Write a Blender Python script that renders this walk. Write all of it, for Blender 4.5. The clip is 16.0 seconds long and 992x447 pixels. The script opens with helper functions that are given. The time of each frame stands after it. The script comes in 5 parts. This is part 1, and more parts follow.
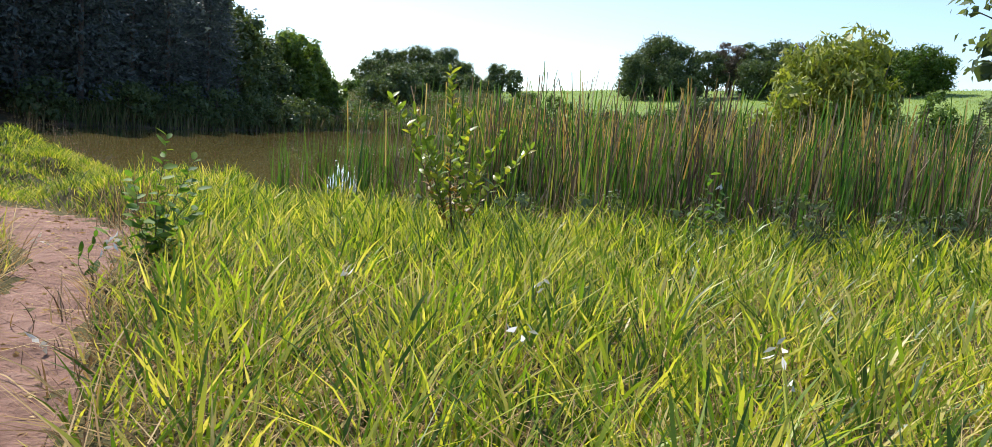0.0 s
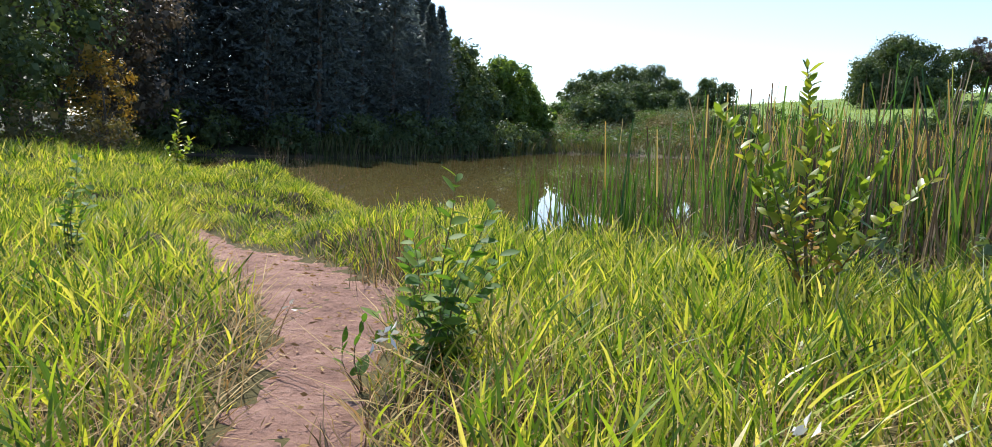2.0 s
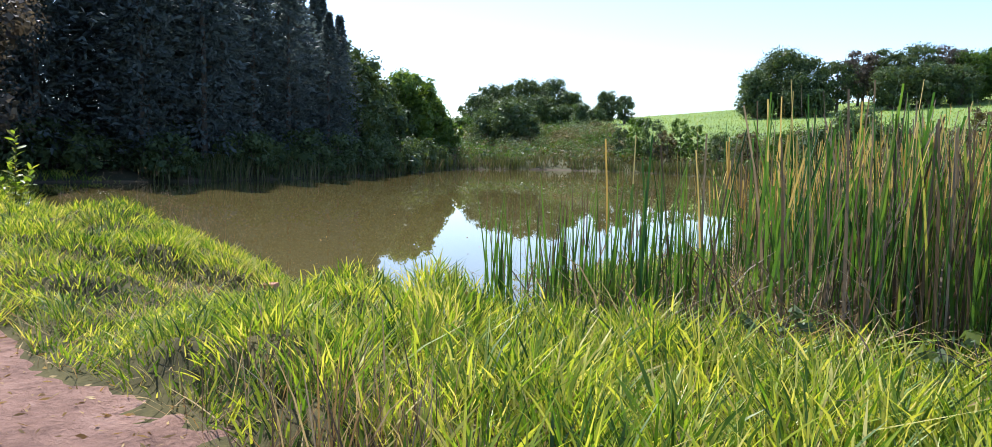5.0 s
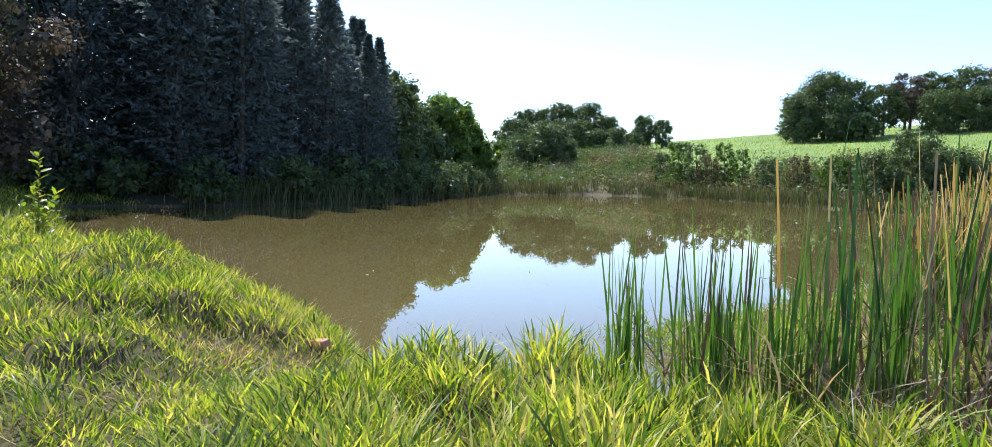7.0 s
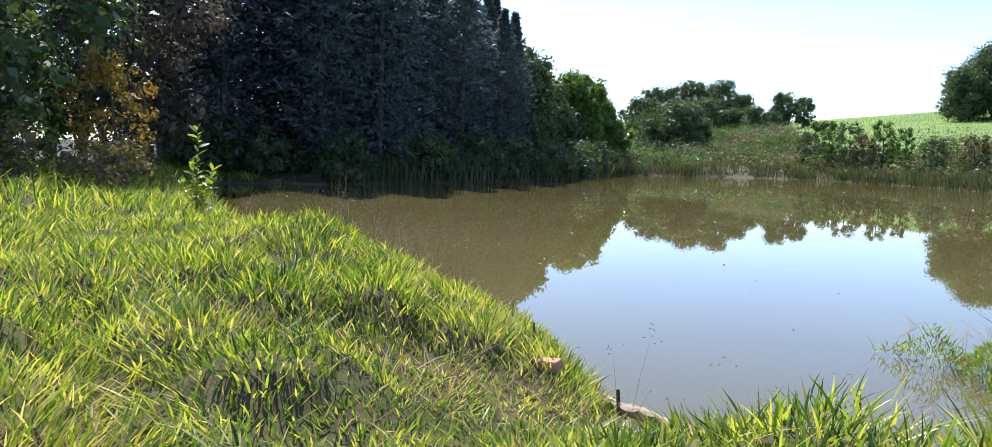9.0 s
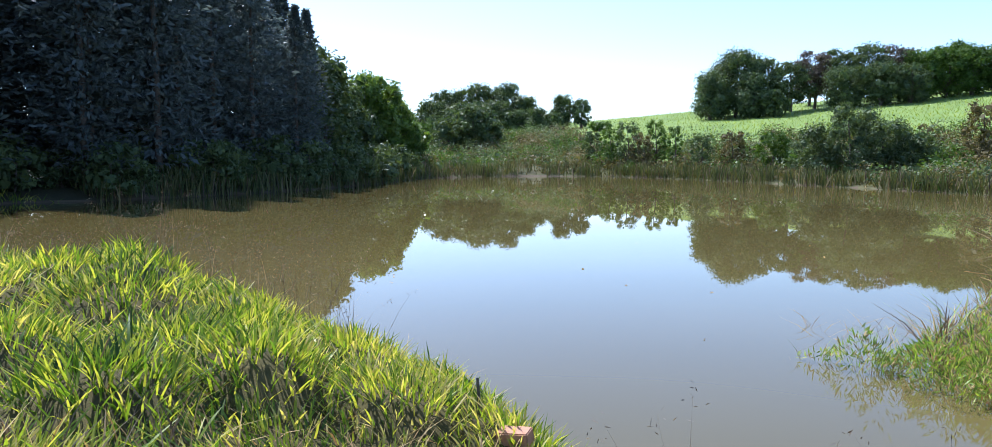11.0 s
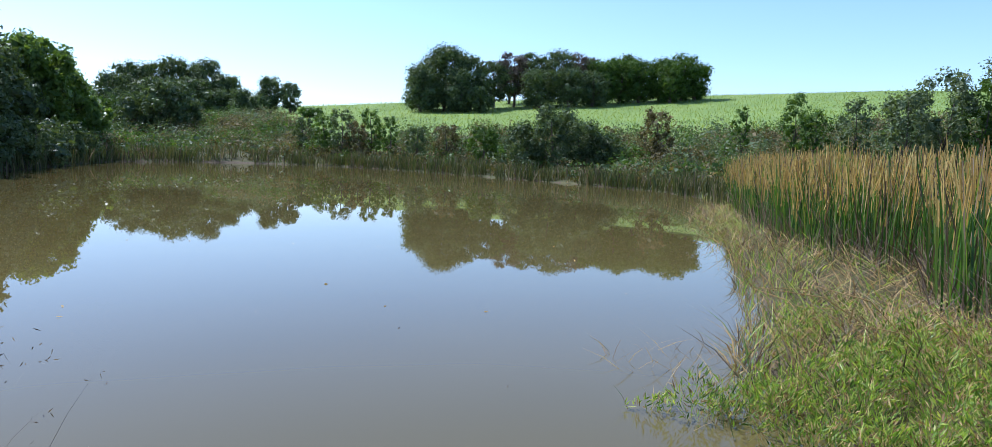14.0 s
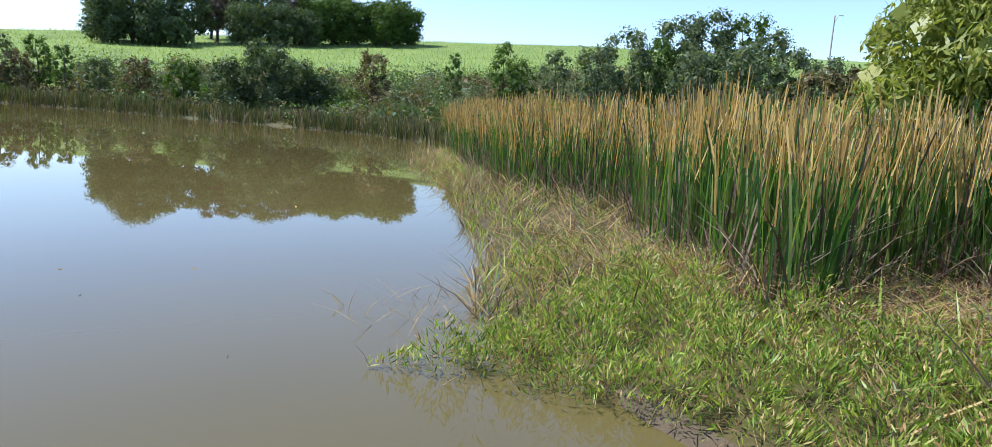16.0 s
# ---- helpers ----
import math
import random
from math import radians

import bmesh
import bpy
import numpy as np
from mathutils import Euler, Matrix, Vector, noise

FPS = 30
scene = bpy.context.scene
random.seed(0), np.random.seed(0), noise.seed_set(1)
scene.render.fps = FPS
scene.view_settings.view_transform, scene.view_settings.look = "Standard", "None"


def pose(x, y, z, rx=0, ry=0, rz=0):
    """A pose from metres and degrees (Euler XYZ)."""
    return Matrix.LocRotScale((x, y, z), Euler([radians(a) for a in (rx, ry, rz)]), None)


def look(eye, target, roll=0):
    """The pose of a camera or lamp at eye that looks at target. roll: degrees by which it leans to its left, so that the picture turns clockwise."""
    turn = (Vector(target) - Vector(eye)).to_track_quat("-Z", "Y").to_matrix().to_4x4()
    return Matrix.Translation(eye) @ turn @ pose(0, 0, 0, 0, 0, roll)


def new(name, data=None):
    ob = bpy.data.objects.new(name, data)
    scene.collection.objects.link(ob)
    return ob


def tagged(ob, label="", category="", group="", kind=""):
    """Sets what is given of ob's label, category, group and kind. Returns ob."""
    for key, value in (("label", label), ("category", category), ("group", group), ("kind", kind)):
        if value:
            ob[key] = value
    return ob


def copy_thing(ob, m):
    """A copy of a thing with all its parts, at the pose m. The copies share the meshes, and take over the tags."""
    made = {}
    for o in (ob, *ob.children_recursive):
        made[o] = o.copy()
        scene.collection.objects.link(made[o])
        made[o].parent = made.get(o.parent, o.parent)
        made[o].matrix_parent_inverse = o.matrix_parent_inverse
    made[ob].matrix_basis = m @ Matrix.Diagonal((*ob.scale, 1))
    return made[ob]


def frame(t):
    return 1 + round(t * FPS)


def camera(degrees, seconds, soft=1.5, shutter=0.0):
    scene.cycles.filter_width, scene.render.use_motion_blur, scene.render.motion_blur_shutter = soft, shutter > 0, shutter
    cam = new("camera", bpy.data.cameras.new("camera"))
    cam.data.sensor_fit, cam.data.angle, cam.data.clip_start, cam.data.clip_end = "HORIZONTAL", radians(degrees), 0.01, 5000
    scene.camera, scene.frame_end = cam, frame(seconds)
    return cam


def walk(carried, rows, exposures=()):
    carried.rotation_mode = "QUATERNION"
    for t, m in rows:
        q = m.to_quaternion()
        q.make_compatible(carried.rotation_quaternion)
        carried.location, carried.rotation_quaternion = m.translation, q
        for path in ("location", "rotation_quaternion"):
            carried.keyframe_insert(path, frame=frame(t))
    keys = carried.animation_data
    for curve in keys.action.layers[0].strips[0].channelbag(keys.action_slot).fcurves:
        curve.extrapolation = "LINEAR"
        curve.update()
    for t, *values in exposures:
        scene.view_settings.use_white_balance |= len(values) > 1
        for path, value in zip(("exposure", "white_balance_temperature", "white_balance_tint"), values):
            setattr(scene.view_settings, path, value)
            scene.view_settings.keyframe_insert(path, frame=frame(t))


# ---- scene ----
cam = camera(68.30, 16.0, soft=0.65)
PATH = [
    (0.0, look((0.000, 0.000, 2.234), (0.655, 9.888, 0.891), 4.76)),
    (0.5, look((-0.157, 0.476, 2.224), (-0.499, 10.338, 0.600), 5.18)),
    (1.0, look((-0.408, 1.025, 2.198), (-2.102, 10.818, 1.088), 2.35)),
    (1.5, look((-0.797, 1.501, 2.183), (-3.387, 11.135, 1.484), 4.77)),
    (2.0, look((-1.118, 1.939, 2.188), (-3.210, 11.639, 0.948), 2.43)),
    (2.5, look((-1.380, 2.454, 2.221), (-2.824, 12.260, 0.896), 2.26)),
    (3.0, look((-1.641, 2.942, 2.223), (-2.350, 12.830, 0.907), 2.37)),
    (3.5, look((-1.827, 3.507, 2.209), (-2.272, 13.439, 1.137), 3.64)),
    (4.0, look((-2.053, 4.127, 2.206), (-2.833, 14.058, 1.339), 3.07)),
    (4.2, look((-2.139, 4.358, 2.225), (-2.879, 14.263, 1.067), 0.96)),
    (6.3, look((-3.042, 6.469, 2.290), (-3.744, 16.430, 1.760), 3.24)),
    (6.5, look((-3.150, 6.667, 2.283), (-3.532, 16.648, 1.793), 2.86)),
    (7.0, look((-3.419, 7.155, 2.251), (-4.641, 17.057, 1.571), 1.48)),
    (7.5, look((-3.775, 7.646, 2.248), (-6.184, 17.310, 1.352), 3.67)),
    (8.0, look((-4.210, 8.108, 2.182), (-6.940, 17.644, 0.916), 2.70)),
    (8.2, look((-4.371, 8.284, 2.154), (-7.379, 17.750, 0.992), 2.35)),
    (10.3, look((-5.957, 9.657, 2.097), (-7.403, 19.513, 1.226), 0.21)),
    (10.5, look((-6.077, 9.817, 2.118), (-7.180, 19.679, 0.884), 0.19)),
    (11.0, look((-6.319, 10.262, 2.078), (-6.318, 20.222, 1.189), 0.12)),
    (11.5, look((-6.428, 10.701, 2.081), (-5.014, 20.554, 1.119), -0.43)),
    (12.0, look((-6.465, 11.086, 2.105), (-3.682, 20.552, 0.482), 0.54)),
    (12.5, look((-6.466, 11.534, 2.116), (-3.427, 20.953, 0.682), 2.31)),
    (13.0, look((-6.544, 11.863, 2.090), (-3.895, 21.420, 0.812), 2.41)),
    (13.5, look((-6.608, 12.214, 2.130), (-3.671, 21.674, 0.756), 1.96)),
    (14.0, look((-6.598, 12.537, 2.141), (-2.764, 21.722, 1.177), 2.21)),
    (14.5, look((-6.629, 12.773, 2.136), (-1.387, 21.198, 0.897), 2.78)),
    (15.0, look((-6.584, 12.949, 2.099), (-0.546, 20.802, 0.733), 3.59)),
    (15.5, look((-6.450, 13.074, 2.059), (-0.149, 20.669, 0.443), 5.62)),
    (16.0, look((-6.337, 13.226, 2.018), (0.639, 20.229, 0.505), 3.60)),
]
walk(cam, PATH, [(0.0, 0.62, 6350, 13), (2.5, 0.7, 6100, 13), (7.0, 0.9, 5800, 14), (11.0, 0.85, 5550, 15), (12.5, 0.65, 5450, 15), (13.5, 0.58, 5400, 15), (14.5, 0.4, 5450, 14), (15.0, 0.58, 5550, 16), (16.0, 0.66, 5700, 15)])

# ---------------------------------------------------------------- light
SUN_AZ, SUN_EL = radians(-36), radians(52)
world = bpy.data.worlds.new("sky_world")
scene.world = world
world.use_nodes = True
wn = world.node_tree.nodes
sky = wn.new("ShaderNodeTexSky")
sky.sky_type, sky.sun_disc = "NISHITA", False
sky.sun_elevation, sky.sun_rotation = SUN_EL, SUN_AZ
sky.air_density, sky.dust_density, sky.ozone_density = 1.0, 0.55, 3.0
wn["Background"].inputs["Strength"].default_value = 0.15
world.node_tree.links.new(sky.outputs[0], wn["Background"].inputs["Color"])
sun_dir = Vector((math.sin(SUN_AZ) * math.cos(SUN_EL), math.cos(SUN_AZ) * math.cos(SUN_EL), math.sin(SUN_EL)))
sun = new("sun", bpy.data.lights.new("sun", "SUN"))
sun.data.energy, sun.data.angle, sun.data.color = 5.0, radians(0.55), (1.0, 0.955, 0.87)
sun.matrix_world = look(sun_dir * 50, (0, 0, 0))

# ---------------------------------------------------------------- materials
rng = np.random.default_rng(7)


def material(name):
    m = bpy.data.materials.new(name)
    m.use_nodes = True
    return m, m.node_tree.nodes, m.node_tree.links, m.node_tree.nodes["Principled BSDF"]


def ramp(nodes, stops):
    r = nodes.new("ShaderNodeValToRGB")
    while len(r.color_ramp.elements) < len(stops):
        r.color_ramp.elements.new(0.5)
    for e, (p, c) in zip(r.color_ramp.elements, stops):
        e.position, e.color = p, (*c, 1)
    return r


def noise_tex(nodes, links, scale, detail=4.0, rough=0.6):
    n = nodes.new("ShaderNodeTexNoise")
    n.inputs["Scale"].default_value, n.inputs["Detail"].default_value = scale, detail
    n.inputs["Roughness"].default_value = rough
    g = nodes.new("ShaderNodeNewGeometry")
    links.new(g.outputs["Position"], n.inputs["Vector"])
    return n


def leaf_material(name, stops, rough=0.45, through_light=0.45, patch=0.6, tint=(1.25, 1.3, 0.45), spec=0.3, random_by="island"):
    """Thin leaves: a glossy upper skin, light passing through, colour changing from leaf to leaf and from patch to patch."""
    m, n, l, p = material(name)
    g = n.new("ShaderNodeNewGeometry") if random_by == "island" else n.new("ShaderNodeObjectInfo")
    r = ramp(n, stops)
    big = noise_tex(n, l, patch, 2.0)
    mix = n.new("ShaderNodeMath")
    mix.operation = "MULTIPLY_ADD"
    l.new(big.outputs["Fac"], mix.inputs[0])
    mix.inputs[1].default_value = 0.8
    sub = n.new("ShaderNodeMath")
    sub.operation = "MULTIPLY_ADD"
    l.new(g.outputs["Random Per Island" if random_by == "island" else "Random"], sub.inputs[0])
    sub.inputs[1].default_value, sub.inputs[2].default_value = 0.8, -0.3
    l.new(sub.outputs[0], mix.inputs[2])
    l.new(mix.outputs[0], r.inputs["Fac"])
    l.new(r.outputs[0], p.inputs["Base Color"])
    p.inputs["Roughness"].default_value = rough
    p.inputs["Specular IOR Level"].default_value = spec
    if through_light:
        t = n.new("ShaderNodeBsdfTranslucent")
        c = n.new("ShaderNodeMix")
        c.data_type, c.blend_type = "RGBA", "MULTIPLY"
        c.inputs[0].default_value = 1.0
        l.new(r.outputs[0], c.inputs[6])
        c.inputs[7].default_value = (*tint, 1)
        l.new(c.outputs[2], t.inputs["Color"])
        s = n.new("ShaderNodeMixShader")
        s.inputs[0].default_value = through_light
        l.new(p.outputs[0], s.inputs[1])
        l.new(t.outputs[0], s.inputs[2])
        l.new(s.outputs[0], n["Material Output"].inputs["Surface"])
    return m


def earth_material(name, stops, scale, bump=0.4, rough=0.95, fine=18.0, distance=0.05):
    """Soil: two scales of colour, grains and clods in the relief."""
    m, n, l, p = material(name)
    a, b = noise_tex(n, l, scale, 6.0), noise_tex(n, l, fine, 8.0, 0.7)
    mx = n.new("ShaderNodeMath")
    mx.operation = "MULTIPLY_ADD"
    l.new(b.outputs["Fac"], mx.inputs[0])
    mx.inputs[1].default_value = 0.7
    half = n.new("ShaderNodeMath")
    half.operation = "MULTIPLY_ADD"
    l.new(a.outputs["Fac"], half.inputs[0])
    half.inputs[1].default_value, half.inputs[2].default_value = 0.9, -0.3
    l.new(half.outputs[0], mx.inputs[2])
    r = ramp(n, stops)
    l.new(mx.outputs[0], r.inputs["Fac"])
    l.new(r.outputs[0], p.inputs["Base Color"])
    p.inputs["Roughness"].default_value = rough
    p.inputs["Specular IOR Level"].default_value = 0.2
    bp = n.new("ShaderNodeBump")
    bp.inputs["Strength"].default_value, bp.inputs["Distance"].default_value = bump, distance
    l.new(b.outputs["Fac"], bp.inputs["Height"])
    l.new(bp.outputs[0], p.inputs["Normal"])
    return m


MEADOW_SOIL = earth_material("meadow_soil", [(0.2, (0.035, 0.03, 0.012)), (0.5, (0.075, 0.065, 0.022)), (0.8, (0.14, 0.11, 0.04))], 1.2)
PATH_SOIL = earth_material("path_soil", [(0.2, (0.13, 0.072, 0.052)), (0.5, (0.31, 0.18, 0.132)), (0.8, (0.46, 0.29, 0.22))], 2.2, 1.0, 0.95, 13.0, 0.07)
FIELD_SOIL = earth_material("field_soil", [(0.2, (0.10, 0.15, 0.035)), (0.5, (0.16, 0.23, 0.055)), (0.8, (0.23, 0.29, 0.08))], 0.12, 0.3, 0.95, 1.3)
SCRUB_SOIL = earth_material("scrub_soil", [(0.2, (0.045, 0.05, 0.02)), (0.5, (0.08, 0.08, 0.033)), (0.8, (0.125, 0.105, 0.05))], 0.3, 0.4, 0.95, 2.5)
MUD = earth_material("pond_mud", [(0.2, (0.06, 0.045, 0.03)), (0.8, (0.13, 0.10, 0.06))], 1.0)
FOREST_SOIL = earth_material("forest_soil", [(0.2, (0.025, 0.03, 0.015)), (0.8, (0.07, 0.06, 0.03))], 0.6)

# Ramp's dark end imitates shaded gaps between blades, its bright end sunlit, yellowing ones
GRASS = leaf_material("grass_blade", [(0.05, (0.028, 0.06, 0.01)), (0.3, (0.11, 0.19, 0.02)), (0.5, (0.28, 0.345, 0.035)), (0.75, (0.51, 0.47, 0.08)), (0.93, (0.62, 0.50, 0.22))], 0.42, 0.45, 0.9, (1.25, 1.3, 0.45), 0.35)
DRY = leaf_material("dry_straw", [(0.0, (0.16, 0.09, 0.04)), (0.45, (0.38, 0.25, 0.10)), (0.9, (0.60, 0.45, 0.20))], 0.7, 0.3, 1.5, (1.1, 1.0, 0.8), 0.3)
REED = leaf_material("reed_leaf", [(0.05, (0.016, 0.055, 0.016)), (0.45, (0.066, 0.148, 0.032)), (0.8, (0.13, 0.22, 0.045)), (1.0, (0.30, 0.27, 0.10))], 0.32, 0.42, 0.8)
RUSH = leaf_material("rush_leaf", [(0.0, (0.035, 0.055, 0.02)), (0.5, (0.10, 0.115, 0.04)), (1.0, (0.20, 0.17, 0.075))], 0.5, 0.2, 0.5, spec=0.2)
REED_TIP = leaf_material("reed_tip_brown", [(0.0, (0.25, 0.15, 0.045)), (0.5, (0.50, 0.34, 0.10)), (1.0, (0.66, 0.50, 0.19))], 0.6, 0.35, 1.0, (1.1, 1.0, 0.7))
MAT_LEAF = leaf_material("water_weed", [(0.05, (0.05, 0.09, 0.018)), (0.4, (0.17, 0.28, 0.04)), (0.75, (0.36, 0.44, 0.08)), (0.95, (0.48, 0.46, 0.16))], 0.4, 0.45, 1.4)
BROAD = leaf_material("broad_leaf", [(0.0, (0.05, 0.11, 0.022)), (0.5, (0.10, 0.19, 0.035)), (0.9, (0.18, 0.26, 0.05))], 0.55, 0.45, 3.0, spec=0.15, random_by="object")
RUSTY = leaf_material("rusty_leaf", [(0.0, (0.16, 0.14, 0.03)), (0.5, (0.30, 0.17, 0.05)), (0.9, (0.44, 0.26, 0.07))], 0.45, 0.45, 3.0, random_by="object")
BROAD_YELLOW = leaf_material("broad_leaf_yellowing", [(0.0, (0.12, 0.19, 0.03)), (0.5, (0.22, 0.28, 0.045)), (0.9, (0.36, 0.33, 0.06))], 0.35, 0.5, 3.0, random_by="object")
# Foliage colour lifted and blued to stand in for haze over the forest
CONIFER_HAZED = leaf_material("conifer_foliage_hazed", [(0.0, (0.07, 0.09, 0.085)), (0.5, (0.105, 0.13, 0.12)), (1.0, (0.15, 0.175, 0.15))], 0.6, 0.4, 0.25, (0.95, 1.0, 0.95), spec=0.4)
TREE_DARK = leaf_material("tree_foliage_dark", [(0.0, (0.05, 0.078, 0.04)), (0.5, (0.088, 0.122, 0.055)), (1.0, (0.14, 0.175, 0.065))], 0.5, 0.25, 0.3, spec=0.12)
TREE_MID = leaf_material("tree_foliage_green", [(0.0, (0.04, 0.075, 0.018)), (0.5, (0.075, 0.13, 0.028)), (1.0, (0.13, 0.19, 0.04))], 0.45, 0.35, 0.4, spec=0.12)
# Tree green brightened to stand in for sun on the crown
BAMBOO_SUNLIT = leaf_material("bamboo_foliage_sunlit", [(0.0, (0.07, 0.12, 0.03)), (0.5, (0.13, 0.20, 0.045)), (1.0, (0.22, 0.29, 0.07))], 0.4, 0.45, 0.4, spec=0.3)
TREE_YELLOW = leaf_material("tree_foliage_yellow_green", [(0.0, (0.12, 0.16, 0.03)), (0.5, (0.22, 0.26, 0.05)), (1.0, (0.36, 0.36, 0.09))], 0.4, 0.4, 0.8)
TREE_GREY = leaf_material("tree_foliage_grey_green", [(0.0, (0.07, 0.10, 0.05)), (0.5, (0.12, 0.16, 0.08)), (1.0, (0.20, 0.23, 0.12))], 0.45, 0.3, 0.6, spec=0.12)
TREE_BRONZE = leaf_material("tree_foliage_bronze", [(0.0, (0.06, 0.05, 0.045)), (0.5, (0.10, 0.085, 0.065)), (1.0, (0.16, 0.13, 0.09))], 0.5, 0.3, 0.6, (1.1, 1.0, 0.8), spec=0.12)
TREE_ORANGE = leaf_material("tree_foliage_orange", [(0.0, (0.13, 0.125, 0.03)), (0.5, (0.27, 0.19, 0.04)), (1.0, (0.42, 0.27, 0.06))], 0.5, 0.4, 0.8, (1.2, 1.0, 0.5))
SCRUB_LEAF = leaf_material("scrub_foliage", [(0.0, (0.055, 0.056, 0.024)), (0.5, (0.135, 0.115, 0.05)), (1.0, (0.27, 0.20, 0.105))], 0.6, 0.25, 0.25, spec=0.12)
DEAD_REED = leaf_material("dead_reed_leaf", [(0.0, (0.06, 0.042, 0.03)), (0.5, (0.13, 0.095, 0.06)), (1.0, (0.38, 0.30, 0.20))], 0.6, 0.3, 1.0, (1.1, 1.0, 0.8), 0.3)
CROP = leaf_material("crop_leaf", [(0.0, (0.14, 0.19, 0.04)), (0.5, (0.24, 0.30, 0.07)), (1.0, (0.36, 0.39, 0.12))], 0.45, 0.45, 0.08)
BARK = earth_material("bark", [(0.2, (0.05, 0.04, 0.03)), (0.5, (0.11, 0.09, 0.07)), (0.8, (0.2, 0.17, 0.13))], 2.0, 0.8, 0.9, 22.0, 0.03)
TWIG = earth_material("sapling_stem", [(0.2, (0.07, 0.055, 0.03)), (0.8, (0.17, 0.14, 0.07))], 8.0, 0.3, 0.8, 60.0, 0.004)
CONCRETE = earth_material("pole_concrete", [(0.2, (0.35, 0.34, 0.32)), (0.8, (0.5, 0.49, 0.46))], 1.0, 0.1, 0.8)
TAN_CONCRETE = earth_material("tan_concrete", [(0.2, (0.24, 0.17, 0.11)), (0.5, (0.40, 0.30, 0.20)), (0.8, (0.52, 0.42, 0.30))], 3.0, 0.5, 0.9, 30.0, 0.01)
CLAY = earth_material("fired_clay", [(0.2, (0.36, 0.17, 0.10)), (0.8, (0.52, 0.29, 0.19))], 6.0, 0.5, 0.9, 50.0, 0.004)


def water_material():
    m, n, l, p = material("pond_water")
    a = noise_tex(n, l, 0.10, 3.0)
    r = ramp(n, [(0.3, (0.098, 0.078, 0.027)), (0.7, (0.120, 0.095, 0.034))])
    l.new(a.outputs["Fac"], r.inputs["Fac"])
    l.new(r.outputs[0], p.inputs["Base Color"])
    p.inputs["Roughness"].default_value, p.inputs["IOR"].default_value = 0.012, 1.333
    w = noise_tex(n, l, 2.2, 2.0)
    bp = n.new("ShaderNodeBump")
    bp.inputs["Strength"].default_value, bp.inputs["Distance"].default_value = 0.004, 0.02
    l.new(w.outputs["Fac"], bp.inputs["Height"])
    l.new(bp.outputs[0], p.inputs["Normal"])
    return m


WATER = water_material()

# ---------------------------------------------------------------- mesh helpers


def sheet(name, verts, faces, mats, face_mat=None, smooth=False):
    """A mesh from arrays of corners and of equal-sized faces."""
    verts, faces = np.asarray(verts, np.float32), np.asarray(faces, np.int32)
    me = bpy.data.meshes.new(name)
    k = faces.shape[1]
    me.vertices.add(len(verts))
    me.vertices.foreach_set("co", verts.ravel())
    me.loops.add(faces.size)
    me.loops.foreach_set("vertex_index", faces.ravel())
    me.polygons.add(len(faces))
    me.polygons.foreach_set("loop_start", np.arange(0, faces.size, k, dtype=np.int32))
    me.polygons.foreach_set("loop_total", np.full(len(faces), k, np.int32))
    if smooth:
        me.polygons.foreach_set("use_smooth", np.ones(len(faces), bool))
    for m in mats if isinstance(mats, (list, tuple)) else [mats]:
        me.materials.append(m)
    if face_mat is not None:
        me.polygons.foreach_set("material_index", np.asarray(face_mat, np.int32))
    me.update(calc_edges=True)
    return me


def part(name, me, parent, label="", m=None):
    """One mesh as a part of a thing."""
    ob = new(name, me)
    ob.parent = parent
    if m is not None:
        ob.matrix_basis = m
    return tagged(ob, label)


def unit(v):
    return v / np.maximum(np.linalg.norm(v, axis=-1, keepdims=True), 1e-9)


def random_dirs(n, up=0.0):
    v = rng.normal(size=(n, 3))
    v[:, 2] += up
    return unit(v)


def leaves(pos, axis, length, width, fold=0.0, face=None):
    """Diamond leaves, each an island of one face pair: base, two sides, tip. face: the way their upper skin looks."""
    n = len(pos)
    side = unit(np.cross(axis, random_dirs(n) if face is None else face))
    nrm = np.cross(side, axis)
    length, width = np.broadcast_to(length, n)[:, None], np.broadcast_to(width, n)[:, None]
    mid = pos + axis * length * 0.45 + nrm * width * fold
    v = np.stack([pos, mid - side * width / 2, pos + axis * length, mid + side * width / 2], 1).reshape(-1, 3)
    return v, np.arange(4 * n).reshape(n, 4)


def blades(base, height, width, lean, bend, levels=3, twist=None, ang=None, tip=0.06):
    """Grass or reed blades: tapering ribbons that lean and bend over. Triangle-free quads with a narrow tip."""
    n = len(base)
    ang = rng.uniform(0, 2 * np.pi, n) if ang is None else ang
    out = np.stack([np.cos(ang), np.sin(ang), 0 * ang], -1)
    ang2 = ang + (rng.uniform(-1, 1, n) * 1.2 + np.pi / 2 if twist is None else np.pi / 2 + twist)
    side = np.stack([np.cos(ang2), np.sin(ang2), 0 * ang], -1)
    height, width, lean, bend = (np.broadcast_to(q, n)[:, None] for q in (height, width, lean, bend))
    rows = []
    for k in range(levels + 1):
        s = k / levels
        c = base + out * (lean * s + bend * s * s) * height
        c[:, 2:3] += height * (s - 0.45 * bend * s * s)
        w = width * (0.75 + 0.5 * s - 1.2 * s ** 3 if k < levels else tip)
        rows += [c - side * w / 2, c + side * w / 2]
    v = np.stack(rows, 1).reshape(-1, 3)
    idx = np.concatenate([np.array([[2 * k, 2 * k + 1, 2 * k + 3, 2 * k + 2]]) for k in range(levels)])
    f = (np.arange(n)[:, None, None] * (2 * (levels + 1)) + idx[None]).reshape(-1, 4)
    return v, f


